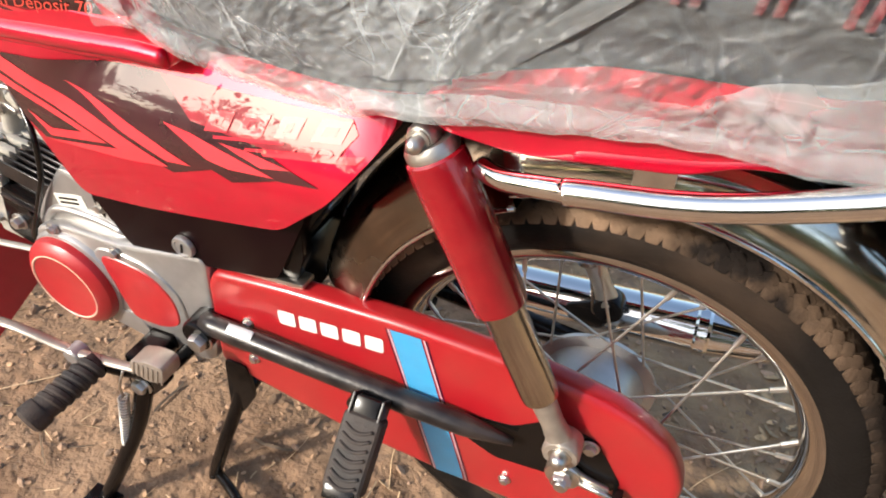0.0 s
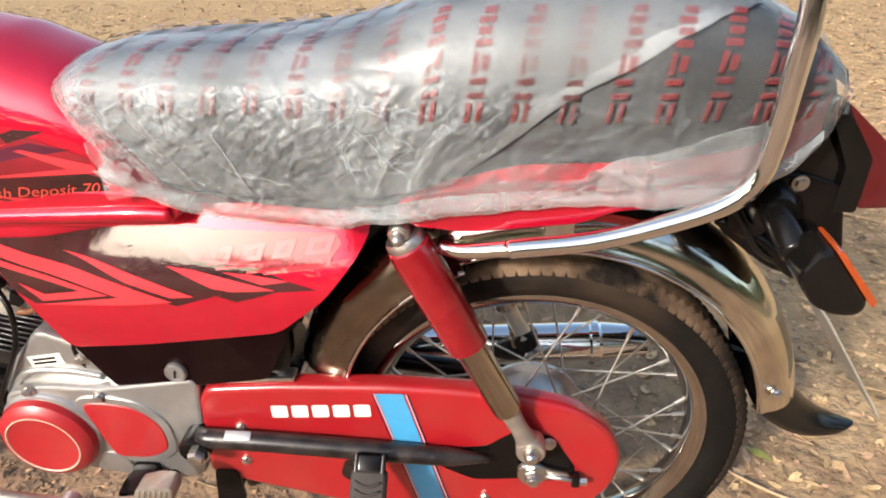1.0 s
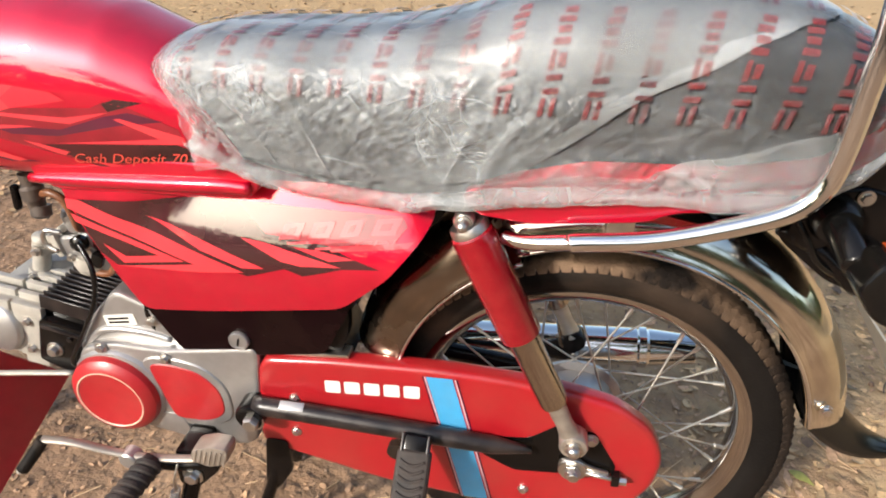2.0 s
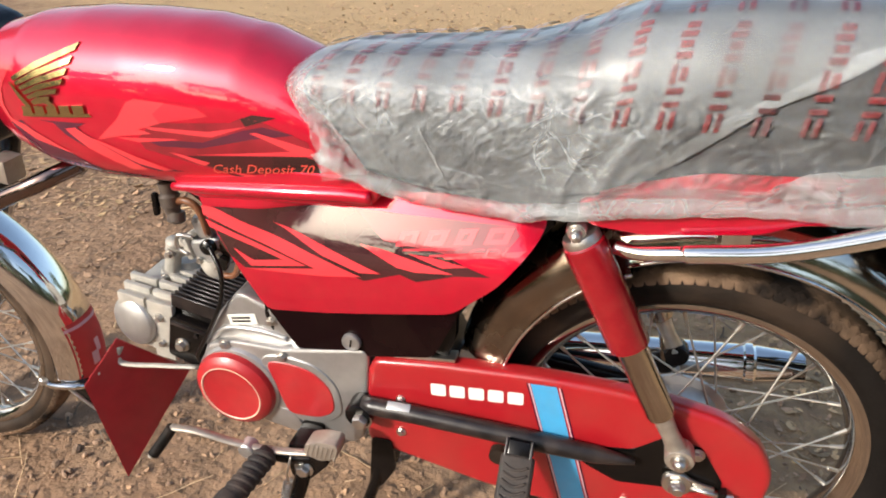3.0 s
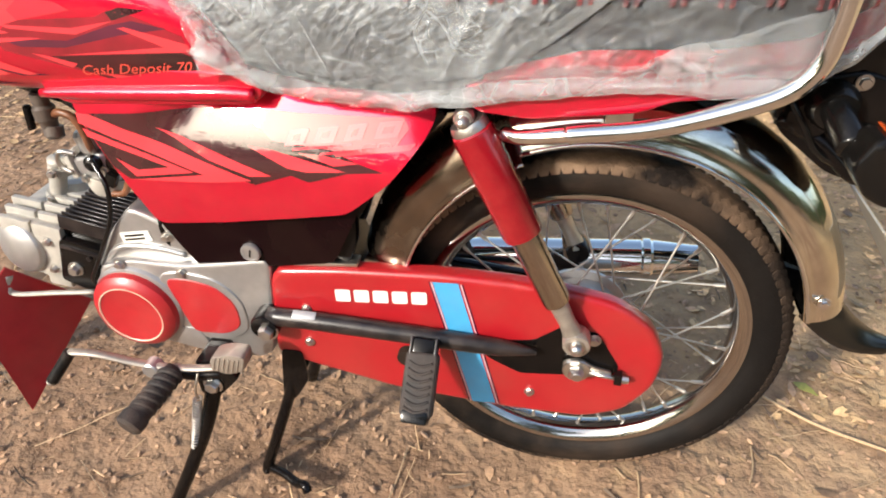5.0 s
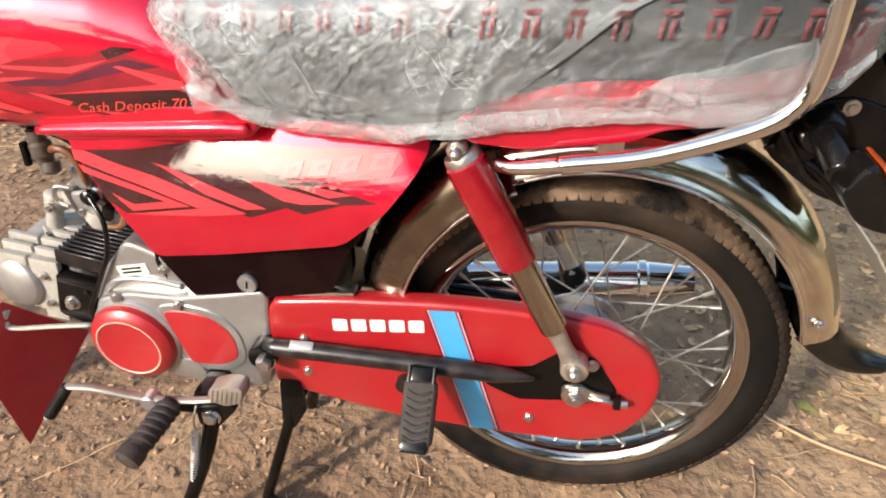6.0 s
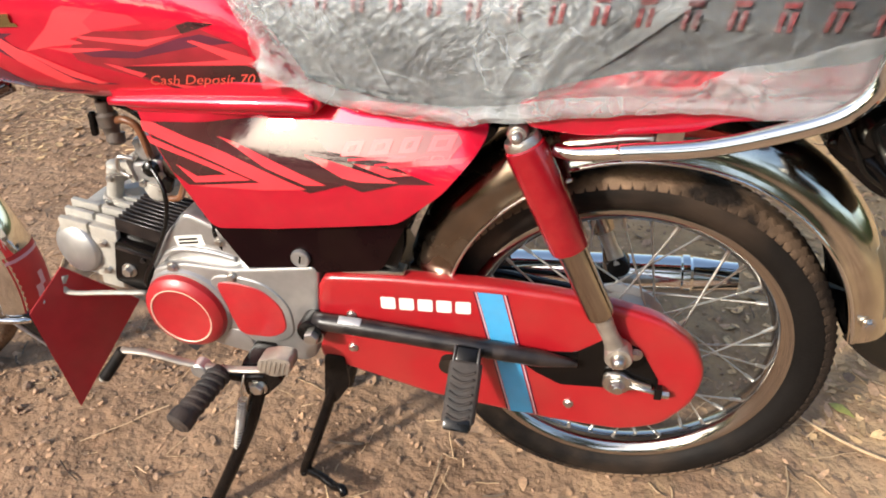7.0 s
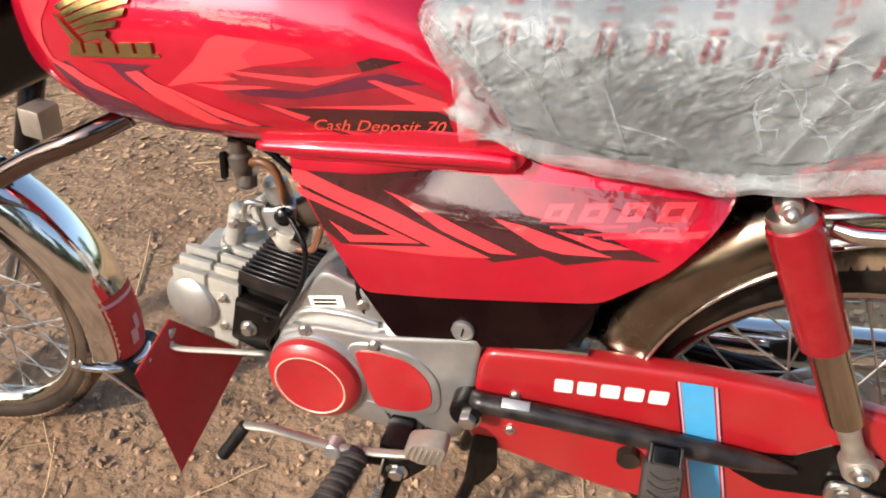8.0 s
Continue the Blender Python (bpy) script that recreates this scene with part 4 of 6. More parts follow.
# -- plastic wrap on the seat --
CREASES = [((-0.330, 0.790), (-0.283, 0.690)), ((-0.182, 0.692), (-0.134, 0.790)), ((-0.182, 0.692), (-0.245, 0.680)), ((-0.136, 0.826), (-0.164, 0.784)), ((-0.398, 0.790), (-0.340, 0.698)), ((-0.440, 0.780), (-0.380, 0.705)), ((-0.010, 0.770), (0.090, 0.722)), ((0.070, 0.800), (0.165, 0.735)), ((-0.090, 0.790), (-0.150, 0.700)), ((0.120, 0.830), (0.190, 0.770))]


def wrinkle(p):
    """Fine creases drawn out along the pull of the film, and a few long sharp folds on the near flank."""
    q = Vector((p.x * 40 + p.z * 30, p.y * 5, p.z * 14 - p.x * 8.0))
    r = Vector((p.x * 36 - p.z * 34, p.y * 4 + 3, p.z * 12 + p.x * 9.0))
    a = max(0.0, 1 - 2.6 * abs(noise.noise(q)))
    b = max(0.0, 1 - 2.6 * abs(noise.noise(r + Vector((4, 1, 7)))))
    h = 0.0005 * a**2 + 0.0005 * b**2 + 0.0003 * noise.noise(q * 2.1 + r * 0.7)
    if p.y < 0:
        for (x0, z0), (x1, z1) in CREASES:
            dx, dz = x1 - x0, z1 - z0
            u = ((p.x - x0) * dx + (p.z - z0) * dz) / (dx * dx + dz * dz)
            if -0.05 < u < 1.05:
                off = abs((p.x - x0) * dz - (p.z - z0) * dx) / math.hypot(dx, dz)
                if off < 0.012:
                    h += 0.0026 * max(0.0, 1 - off / 0.007) * min(1.0, 4 * (1.05 - u), 4 * (u + 0.05))
    return h


def wrap_point(x, s, lift=0.0):
    p = dome(x, s, 0.005 + lift)
    out = Vector((0.15 * (x + 0.1), p.y * 1.2, p.z - 0.78)).normalized()
    w = wrinkle(p) * (0.45 if 0.30 < s < 0.70 else 1.0)
    sag = 0.003 * noise.noise((x * 5, s * 3, 2.0))
    return p + out * (w + sag)


def build_wrap():
    nx, ns = 300, 150
    rings = []
    for x in np.linspace(SX[0] - 0.004, SX[-1] + 0.006, nx):
        ragged = 0.010 * noise.noise((x * 9, 1.3, 0)) + 0.004 * noise.noise((x * 37, 5.3, 0))
        ring = [wrap_point(x, s) for s in np.linspace(0.0, 1.0, ns)]
        for k in range(4):
            w = (4 - k) / 4
            for idx in (k, ns - 1 - k):
                ring[idx] = ring[idx] + Vector((0, 0.006 * w * (1 if idx > 50 else -1), (ragged - 0.008) * w))
        rings.append(ring)
    wrap = loft(rings, closed=False, caps=False)
    ob = part("seat_wrap", wrap, FILM, None, "", 70)
    tagged(ob, "crumpled translucent plastic wrap with red print covering the seat", "plastic wrap")
    # the doubled layer, ending in a slanting edge with a pale hem
    def slant(s):
        return -0.112 + 0.285 * math.sin(math.pi * s) ** (2 / 3) + 0.008 * noise.noise((s * 14, 0.5, 0))
    rows = [[wrap_point(-0.505 + (slant(s) + 0.505) * u, s, 0.0032) for u in np.linspace(0, 1, 130)] for s in np.linspace(0.004, 0.5, 60)]
    part("fold", loft(rows, closed=False, caps=False), FILM_FOLD, ob, "doubled milky layer of film", 70)
    rows = [[wrap_point(slant(s) - (0.020 + 0.014 * noise.noise((s * 21, 2.5, 0))) * u, s, 0.0040) for u in np.linspace(0, 1, 8)] for s in np.linspace(0.004, 0.42, 70)]
    part("hem", loft(rows, closed=False, caps=False), FILM_STRIP, ob, "pale doubled edge of the film", 70)
    # the loose strip over the rear lower edge
    def crest(x):
        return 0.003 + 0.062 * max(0.0, x - 0.02) / 0.21 + 0.008 * noise.noise((x * 16, 3.5, 0)) * min(1.0, max(0.0, x + 0.02) * 14)
    rows = [[wrap_point(x, 0.002 + (crest(x) - 0.002) * u, 0.0042) for u in np.linspace(0, 1, 16)] for x in np.linspace(-0.02, 0.246, 90)]
    part("fold", loft(rows, closed=False, caps=False), FILM_STRIP, ob, "loose whitish strip of film", 70)
    # the gathered lower edge
    def edge_row(x, wide, lift):
        top = wide * (1 + 0.5 * noise.noise((x * 13, 7.7, 0)) + 0.3 * noise.noise((x * 47, 3.7, 0)))
        p = wrap_point(x, 0.0, lift)
        sag = 0.008 * noise.noise((x * 9, 1.3, 0)) + 0.003 * noise.noise((x * 41, 5.3, 0))
        hang = [p + Vector((0, -0.003 + 0.003 * u, sag - 0.004 - 0.008 * u)) for u in (0.0, 0.5, 1.0)]
        return [wrap_point(x, top * u, lift) for u in (1.0, 0.8, 0.6, 0.4, 0.2)] + hang
    for wide, lift, mat in ((0.0040, 0.0046, FILM_STRIP), (0.0010, 0.0058, FILM_HEM)):
        part("hem", loft([edge_row(x, wide, lift) for x in np.linspace(-0.47, 0.238, 150)], closed=False, caps=False), mat, ob, "pale gathered lower edge of the film", 70)
    # whitened ridges where the film was folded
    for (x0, z0), (x1, z1) in CREASES[:6]:
        rows = []
        for u in np.linspace(0, 1, 30).tolist():
            x, z = x0 + (x1 - x0) * u, z0 + (z1 - z0) * u
            wide = 0.0010 * math.sin(math.pi * (0.06 + 0.88 * u)) * (1 + 0.4 * noise.noise((x * 60, z * 60, 1.0)))
            rows.append([wrap_point(x + wide * k, wrap_s(x, z), 0.0044) for k in (-1, 0, 1)])
        part("crease", loft(rows, closed=False, caps=False), FILM_STRIP, ob)
    # the loose corner hanging on the tank
    rows = []
    for u in np.linspace(0, 1, 14).tolist():
        z = 0.762 - 0.062 * u
        x0, x1 = -0.452 + 0.008 * u, -0.446 + 0.046 * u
        rows.append([(x0 + (x1 - x0) * v, -0.104 - 0.003 * math.sin(5 * v + 9 * u), z + 0.006 * v) for v in np.linspace(0, 1, 8).tolist()])
    part("loose_corner", loft(rows, closed=False, caps=False), FILM_STRIP, ob, "loose milky corner of the film")
    # columns of plain red bars, five marks to a word
    marks = (((0, 0, 0.34, 1), (0.66, 0, 1, 1)), ((0, 0, 1, 0.30), (0, 0.68, 1, 1)), ((0, 0, 0.36, 1), (0.54, 0.14, 1, 0.86)), ((0, 0.06, 1, 0.42), (0.10, 0.62, 0.90, 1)), ((0, 0, 1, 0.36), (0.22, 0.52, 1, 0.94)))
    rng = random.Random(19)
    for c in range(19):
        xc = -0.487 + c * 0.0410
        ss = np.linspace(wrap_s(xc + 0.004, 0.786 + 0.004 * rng.random()), 0.70, 300)
        spots = [dome(xc, v, 0.005) for v in ss]
        run = np.concatenate([[0.0], np.cumsum([(b - a).length for a, b in zip(spots, spots[1:])])])
        for word in range(2):
            bm = bmesh.new()
            for k in range(5):
                l0 = 0.0205 * k + 0.112 * word
                for u0, v0, u1, v1 in marks[k]:
                    cell = {}
                    for i in range(5):
                        for j in range(4):
                            far = l0 + 0.0175 * (v0 + (v1 - v0) * i / 4)
                            u = u0 + (u1 - u0) * j / 3
                            cell[i, j] = bm.verts.new(wrap_point(xc + 0.0145 * (u - 0.5) + 0.16 * far, float(np.interp(far, run, ss)), 0.0046))
                    for i in range(4):
                        for j in range(3):
                            bm.faces.new((cell[i, j], cell[i, j + 1], cell[i + 1, j + 1], cell[i + 1, j]))
            part("print", bm, PRINT_RED, ob, "column of plain red printed bars" if c == word == 0 else "")


build_wrap()

# -- engine --
engine = part("crankcase", slab(rounded([(-0.675, 0.395), (-0.640, 0.452), (-0.600, 0.482), (-0.560, 0.470), (-0.520, 0.425), (-0.437, 0.412), (-0.430, 0.330), (-0.470, 0.262), (-0.560, 0.250), (-0.660, 0.262), (-0.715, 0.320)], 0.025), -0.066, 0.075, 0.010, 4), ALLOY, bike, "cast aluminium engine crankcase with red cover caps", 30)
part("side_case", slab(rounded([(-0.690, 0.400), (-0.640, 0.416), (-0.560, 0.414), (-0.430, 0.436), (-0.424, 0.425), (-0.432, 0.350), (-0.447, 0.264), (-0.466, 0.250), (-0.545, 0.246), (-0.620, 0.262), (-0.700, 0.300), (-0.718, 0.340)], 0.012), -0.082, -0.056, 0.010, 4), ALLOY, engine, "", 30)
part("dome_rim", lathe([(0.071, -0.010), (0.071, 0.003), (0.067, 0.009), (0.058, 0.011)], pose(-0.644, -0.078, 0.334, 90, 0, 0), 48), ALLOY, engine)
capm = pose(-0.648, -0.092, 0.331, 90, 0, 0)
cap = part("generator_cap", lathe([(0.0655, -0.016), (0.0660, -0.003), (0.0635, 0.0050), (0.0560, 0.0120), (0.0500, 0.0140), (0.0470, 0.0130), (0.0, 0.0130)], capm, 56), ENGINE_RED, engine, "round red cover cap with a cream ring", 25)
part("ring_line", lathe([(0.0475, 0.0137), (0.0488, 0.0149), (0.0502, 0.0143)], capm, 56, cap=False), CREAM, cap)
part("cover_panel", slab(rounded([(-0.590, 0.390), (-0.560, 0.394), (-0.515, 0.386), (-0.487, 0.355), (-0.486, 0.312), (-0.515, 0.294), (-0.566, 0.293), (-0.574, 0.320)], 0.018), -0.0865, -0.078, 0.003, 3), ENGINE_RED, engine, "satin red sprocket cover panel")
part("panel_surround", slab(rounded([(-0.600, 0.398), (-0.560, 0.405), (-0.508, 0.396), (-0.476, 0.360), (-0.475, 0.305), (-0.508, 0.283), (-0.572, 0.282), (-0.590, 0.310)], 0.020), -0.0848, -0.070, 0.003, 3), ALLOY, engine)
part("rib", slab([(-0.595, 0.300), (-0.560, 0.300), (-0.545, 0.270), (-0.600, 0.272)], -0.086, -0.078, 0.002), ALLOY, engine)
for x, z in ((-0.560, 0.402), (-0.655, 0.408)):
    bolt("case_bolt", x, -0.083, z, 0.006, engine, STEEL, 0.007)
part("upper_case", slab(rounded([(-0.704, 0.350), (-0.706, 0.402), (-0.670, 0.448), (-0.626, 0.496), (-0.592, 0.482), (-0.562, 0.466), (-0.545, 0.415), (-0.560, 0.360)], 0.014), -0.0665, 0.06, 0.009, 4), ALLOY, engine, "", 30)
part("case_ridge", tube([(-0.690, -0.066, 0.398), (-0.655, -0.068, 0.428), (-0.600, -0.068, 0.432), (-0.556, -0.066, 0.422)], 0.005, 10), ALLOY, engine)
part("sticker", block((0.048, 0.0012, 0.017), pose(-0.626, -0.0672, 0.447, 0, -10, 0), 0), WHITE_DECAL, engine, "small white sticker with plain dark bars")
for k in range(2):
    part("sticker_bar", block((0.032, 0.0012, 0.003), pose(-0.628, -0.0678, 0.4500 - 0.006 * k, 0, -10, 0), 0), BLACK_PLASTIC, engine)
bolt("case_bolt", -0.578, -0.067, 0.452, 0.0055, engine, STEEL, 0.007)
part("starter_stub", lathe([(0.012, 0), (0.012, 0.03), (0.009, 0.034)], pose(-0.556, -0.05, 0.452, 30, 0, 0), 18), STEEL, engine)
part("cable", tube([(-0.585, -0.055, 0.49), (-0.582, -0.064, 0.46), (-0.575, -0.060, 0.425)], 0.005, 10), BLACK_PLASTIC, engine)

# cylinder with cooling fins along it, lying forward
cyl_m = pose(-0.712, -0.005, 0.398, 0, 13, 0)
cyl = part("cylinder", block((0.125, 0.086, 0.076), cyl_m, 0.006), BLACK, bike, "black finned engine cylinder")
for i in range(11):
    part("fin", block((0.118, 0.0030, 0.024), cyl_m @ pose(0.004, -0.050 + i * 0.0094, 0.046), 0.0009, 1), SCUFFED, cyl)
part("side_boss", slab(rounded([(-0.786, 0.350), (-0.762, 0.428), (-0.700, 0.412), (-0.668, 0.398), (-0.684, 0.340), (-0.745, 0.332)], 0.008), -0.062, -0.02, 0.004), BLACK, cyl)
part("boss_rib", block((0.085, 0.004, 0.005), pose(-0.720, -0.0635, 0.407, 0, 13, 0), 0.0015), SCUFFED, cyl)
for k in range(2):
    part("boss_stud", lathe([(0.004, 0), (0.004, 0.003)], pose(-0.722 + 0.020 * k, -0.062, 0.396 - 0.005 * k, 90, 0, 0), 10), SCUFFED, cyl)
bolt("head_bolt", -0.752, -0.062, 0.374, 0.0085, cyl, STEEL, 0.010)
part("spark_lead", tube([(-0.668, -0.050, 0.556), (-0.646, -0.066, 0.525), (-0.652, -0.072, 0.480), (-0.676, -0.074, 0.435), (-0.704, -0.074, 0.391), (-0.722, -0.070, 0.362), (-0.722, -0.06, 0.335)], 0.0036, 10), BLACK_PLASTIC, cyl, "thin black hose")
head_m = pose(-0.812, -0.002, 0.400, 0, 10, 0)
head = part("cylinder_head", block((0.092, 0.108, 0.098), head_m, 0.006, 3), ALLOY_ROUGH, bike, "sand-cast aluminium cylinder head with stepped fins")
part("skirt", block((0.040, 0.100, 0.040), head_m @ pose(0.020, 0.002, -0.052), 0.005, 3), ALLOY_ROUGH, head)
for i in range(7):
    high = (0.052, 0.060, 0.066, 0.070, 0.070, 0.066, 0.060)[i]
    y = -0.054 + 0.0165 * i
    for x0, x1 in (((-0.048, -0.001), (0.004, 0.048)) if i < 3 else ((0.010, 0.050),)):
        part("fin", block((x1 - x0, 0.0085, 0.034), head_m @ pose((x0 + x1) / 2, y, high - 0.017), 0.0016), ALLOY_ROUGH, head)
part("face_plate", block((0.038, 0.006, 0.075), head_m @ pose(0.024, -0.056, -0.006), 0.002), ALLOY_ROUGH, head)
part("tappet_cover", lathe([(0.0415, -0.01), (0.0415, 0.003), (0.0395, 0.006), (0.031, 0.0105), (0.018, 0.0135), (0.0, 0.0145)], pose(-0.836, -0.057, 0.404, 84, 0, -10), 44), ALLOY, head, "polished round cylinder head cap", 25)
part("top_cap", lathe([(0.036, -0.012), (0.036, 0.006), (0.033, 0.009), (0.028, 0.010), (0.022, 0.020), (0.0, 0.021)], head_m @ pose(0.012, 0.040, 0.058), 32), ALLOY_ROUGH, head)
part("intake", tube([(-0.800, 0.010, 0.446), (-0.793, 0.008, 0.472), (-0.782, 0.006, 0.500), (-0.773, 0.004, 0.524)], 0.0125, 16, taper=[1.25, 1.0, 1.0, 1.05]), ALLOY_ROUGH, head)
for x, z in ((-0.796, 0.462), (-0.775, 0.508)):
    part("intake_collar", lathe([(0.0165, -0.006), (0.0175, 0.0), (0.0165, 0.006)], pose(x, 0.007, z, 0, 20, 0), 20), ALLOY_ROUGH, head)
    bolt("intake_bolt", x, -0.011, z, 0.0055, head, STEEL, 0.008)
part("intake_arm", block((0.055, 0.022, 0.012), pose(-0.752, 0.006, 0.528, 0, -35, 0), 0.004), ALLOY_ROUGH, head)
bolt("head_stud", -0.782, -0.060, 0.420, 0.0055, head, STEEL, 0.008)
bolt("head_stud", -0.790, -0.060, 0.370, 0.0055, head, STEEL, 0.008)
carb = part("carburettor", block((0.056, 0.045, 0.050), pose(-0.706, 0.012, 0.515, 0, -12, 0), 0.010, 3), ALLOY, bike, "small aluminium carburettor")
part("float_bowl", lathe([(0.026, 0.0), (0.026, 0.016), (0.020, 0.026), (0.008, 0.029)], pose(-0.700, 0.008, 0.500, 170, 12, 0), 24), ALLOY_ROUGH, carb)
part("slide_top", lathe([(0.017, 0.0), (0.017, 0.026), (0.012, 0.032)], pose(-0.712, 0.012, 0.540, 0, -12, 0), 20), ALLOY, carb)
part("choke_lever", tube([(-0.722, -0.014, 0.545), (-0.744, -0.018, 0.548), (-0.752, -0.016, 0.526), (-0.735, -0.016, 0.515)], 0.0036, 8), STEEL, carb)
part("flange", block((0.010, 0.050, 0.036), pose(-0.738, 0.010, 0.522, 0, -12, 0), 0.003), ALLOY_ROUGH, carb)
part("knob", lathe([(0.0105, 0), (0.0125, 0.004), (0.0115, 0.012), (0.006, 0.016), (0.0, 0.017)], pose(-0.695, -0.012, 0.534, 90, 0, 0), 20), BLACK_PLASTIC, carb)
for x, z in ((-0.720, 0.505), (-0.684, 0.520), (-0.690, 0.496)):
    bolt("carburettor_screw", x, -0.013, z, 0.0045, carb, STEEL, 0.006)
part("clip", block((0.016, 0.012, 0.022), pose(-0.676, -0.016, 0.508, 0, 25, 0), 0.003), BLACK_PLASTIC, carb)
part("air_boot", tube([(-0.684, 0.012, 0.524), (-0.655, 0.012, 0.535), (-0.62, 0.01, 0.55)], 0.021, 16), RUBBER, carb)
part("overflow_hose", tube([(-0.690, -0.010, 0.480), (-0.664, -0.012, 0.486), (-0.650, -0.006, 0.520)], 0.0050, 10), HOSE_BROWN, carb)
tap = part("fuel_tap", lathe([(0.011, 0), (0.012, 0.010), (0.015, 0.014), (0.015, 0.030), (0.011, 0.034), (0.011, 0.050)], pose(-0.741, -0.018, 0.586), 18), DUSTY_METAL, bike, "small fuel tap with a brown hose")
part("tap_lever", block((0.008, 0.010, 0.036), pose(-0.757, -0.030, 0.605, 0, 8, 0), 0.003), BLACK, tap)
part("bowl", lathe([(0.013, 0), (0.013, 0.014), (0.008, 0.018)], pose(-0.738, -0.016, 0.588, 165, 0, 0), 18), DUSTY_METAL, tap)
part("hose", tube([(-0.730, -0.018, 0.606), (-0.712, -0.022, 0.611), (-0.696, -0.022, 0.603), (-0.691, -0.020, 0.582), (-0.694, -0.014, 0.560), (-0.700, -0.004, 0.546)], 0.0056, 10), HOSE_BROWN, tap, "brown rubber fuel hose")
part("hose", tube([(-0.726, -0.010, 0.628), (-0.705, -0.012, 0.622), (-0.684, -0.010, 0.602), (-0.668, -0.006, 0.580)], 0.0045, 10), BLACK_PLASTIC, tap)
part("lower_rod", tube([(-0.882, -0.060, 0.345), (-0.883, -0.067, 0.327), (-0.870, -0.071, 0.319), (-0.800, -0.072, 0.330), (-0.730, -0.068, 0.337)], 0.0075, 10, flat=0.5), ALLOY_ROUGH, bike, "bent steel rod below the cylinder")

# -- exhaust on the far side --
muf = part("silencer", lathe([(0.016, -0.62), (0.018, -0.26), (0.026, -0.19), (0.0305, -0.16), (0.0305, 0.100), (0.0330, 0.103), (0.0330, 0.114), (0.0305, 0.118), (0.0240, 0.176), (0.0235, 0.186), (0.017, 0.186)], pose(-0.005, 0.150, 0.322, 0, 86, 0), 36), CHROME, bike, "chrome silencer with a tapered end", 25)
part("silencer_bracket", slab(rounded([(-0.06, 0.34), (-0.02, 0.36), (0.0, 0.34), (-0.01, 0.315), (-0.05, 0.318)], 0.01), 0.112, 0.118, 0.002), BLACK, muf)
part("header_pipe", tube([(-0.82, 0.01, 0.37), (-0.83, 0.05, 0.30), (-0.78, 0.10, 0.24), (-0.66, 0.14, 0.24), (-0.58, 0.15, 0.288)], 0.015, 14), CHROME, muf)
part("shock_stay", tube([(-0.075, 0.100, 0.52), (-0.03, 0.108, 0.42), (-0.015, 0.112, 0.35)], 0.012, 12), CHROME_DULL, bike)

# -- shift lever, footrests, stands --
lever = part("shift_lever", tube([(-0.712, -0.172, 0.312), (-0.670, -0.168, 0.310), (-0.610, -0.160, 0.292), (-0.555, -0.152, 0.284), (-0.505, -0.148, 0.288), (-0.470, -0.146, 0.298)], 0.0066, 12, flat=0.55), WORN_METAL, bike, "bare metal heel-and-toe shift lever")
part("boss", lathe([(0.013, 0), (0.013, 0.018), (0.011, 0.020)], pose(-0.598, -0.146, 0.282, 90, 0, 0), 20), ALLOY, lever)
part("shaft", block((0.036, 0.070, 0.026), pose(-0.528, -0.100, 0.268), 0.005), BLACK, lever)
part("toe_rubber", tube([(-0.710, -0.172, 0.312), (-0.722, -0.182, 0.294), (-0.738, -0.194, 0.272)], 0.0085, 12), RUBBER, lever)
part("toe_end", lathe([(0.007, 0), (0.007, 0.004)], Matrix.Translation((-0.738, -0.194, 0.272)) @ Vector((-0.5, -0.4, -0.75)).to_track_quat("Z", "Y").to_matrix().to_4x4(), 12), STEEL, lever)
pad = slab(rounded([(-0.505, 0.298), (-0.500, 0.318), (-0.472, 0.328), (-0.448, 0.326), (-0.452, 0.300), (-0.480, 0.288)], 0.008), -0.160, -0.132, 0.004)
pad = part("heel_pad", pad, WORN_METAL, lever, "ribbed bare metal heel pad")
for i in range(7):
    part("pad_rib", block((0.0025, 0.0014, 0.026), pose(-0.496 + i * 0.0070, -0.1605, 0.308, 0, 18, 0), 0.0004, 1), WORN_METAL, pad)


def footrest(root, tip, radius, name, label):
    a, b = Vector(root), Vector(tip)
    rubber = tube([a, a.lerp(b, 0.5), b], radius, 18, 5, taper=[0.85, 1.0, 1.0, 1.05, 1.05])
    rest = part(name, rubber, PEG_RUBBER, bike, label)
    m = Matrix.Translation(a) @ (b - a).to_track_quat("Z", "X").to_matrix().to_4x4()
    long = (b - a).length
    for i in range(6):
        ring = lathe([(radius * 1.0, -0.004), (radius * 1.14, -0.002), (radius * 1.14, 0.003), (radius * 1.0, 0.005)], m @ pose(0, 0, long * (0.14 + 0.13 * i), 14, 0, 0), 20)
        part("rib", ring, PEG_RUBBER, rest)
    part("end_knob", lathe([(radius * 1.15, -0.006), (radius * 1.22, 0.0), (radius * 1.22, 0.012), (radius * 0.9, 0.016)], m @ pose(0, 0, long), 18), PEG_RUBBER, rest)
    return rest


footrest((-0.566, -0.152, 0.280), (-0.588, -0.232, 0.262), 0.0160, "footrest", "ribbed black rubber footrest")
footrest((-0.580, 0.140, 0.262), (-0.600, 0.240, 0.255), 0.0155, "footrest", "ribbed black rubber footrest")
part("footrest_bar", tube([(-0.566, -0.155, 0.280), (-0.540, -0.140, 0.262), (-0.500, -0.125, 0.262), (-0.500, -0.05, 0.255), (-0.535, 0.06, 0.245), (-0.560, 0.12, 0.252), (-0.585, 0.145, 0.262)], 0.010, 12), BLACK, bike, "black footrest bar")


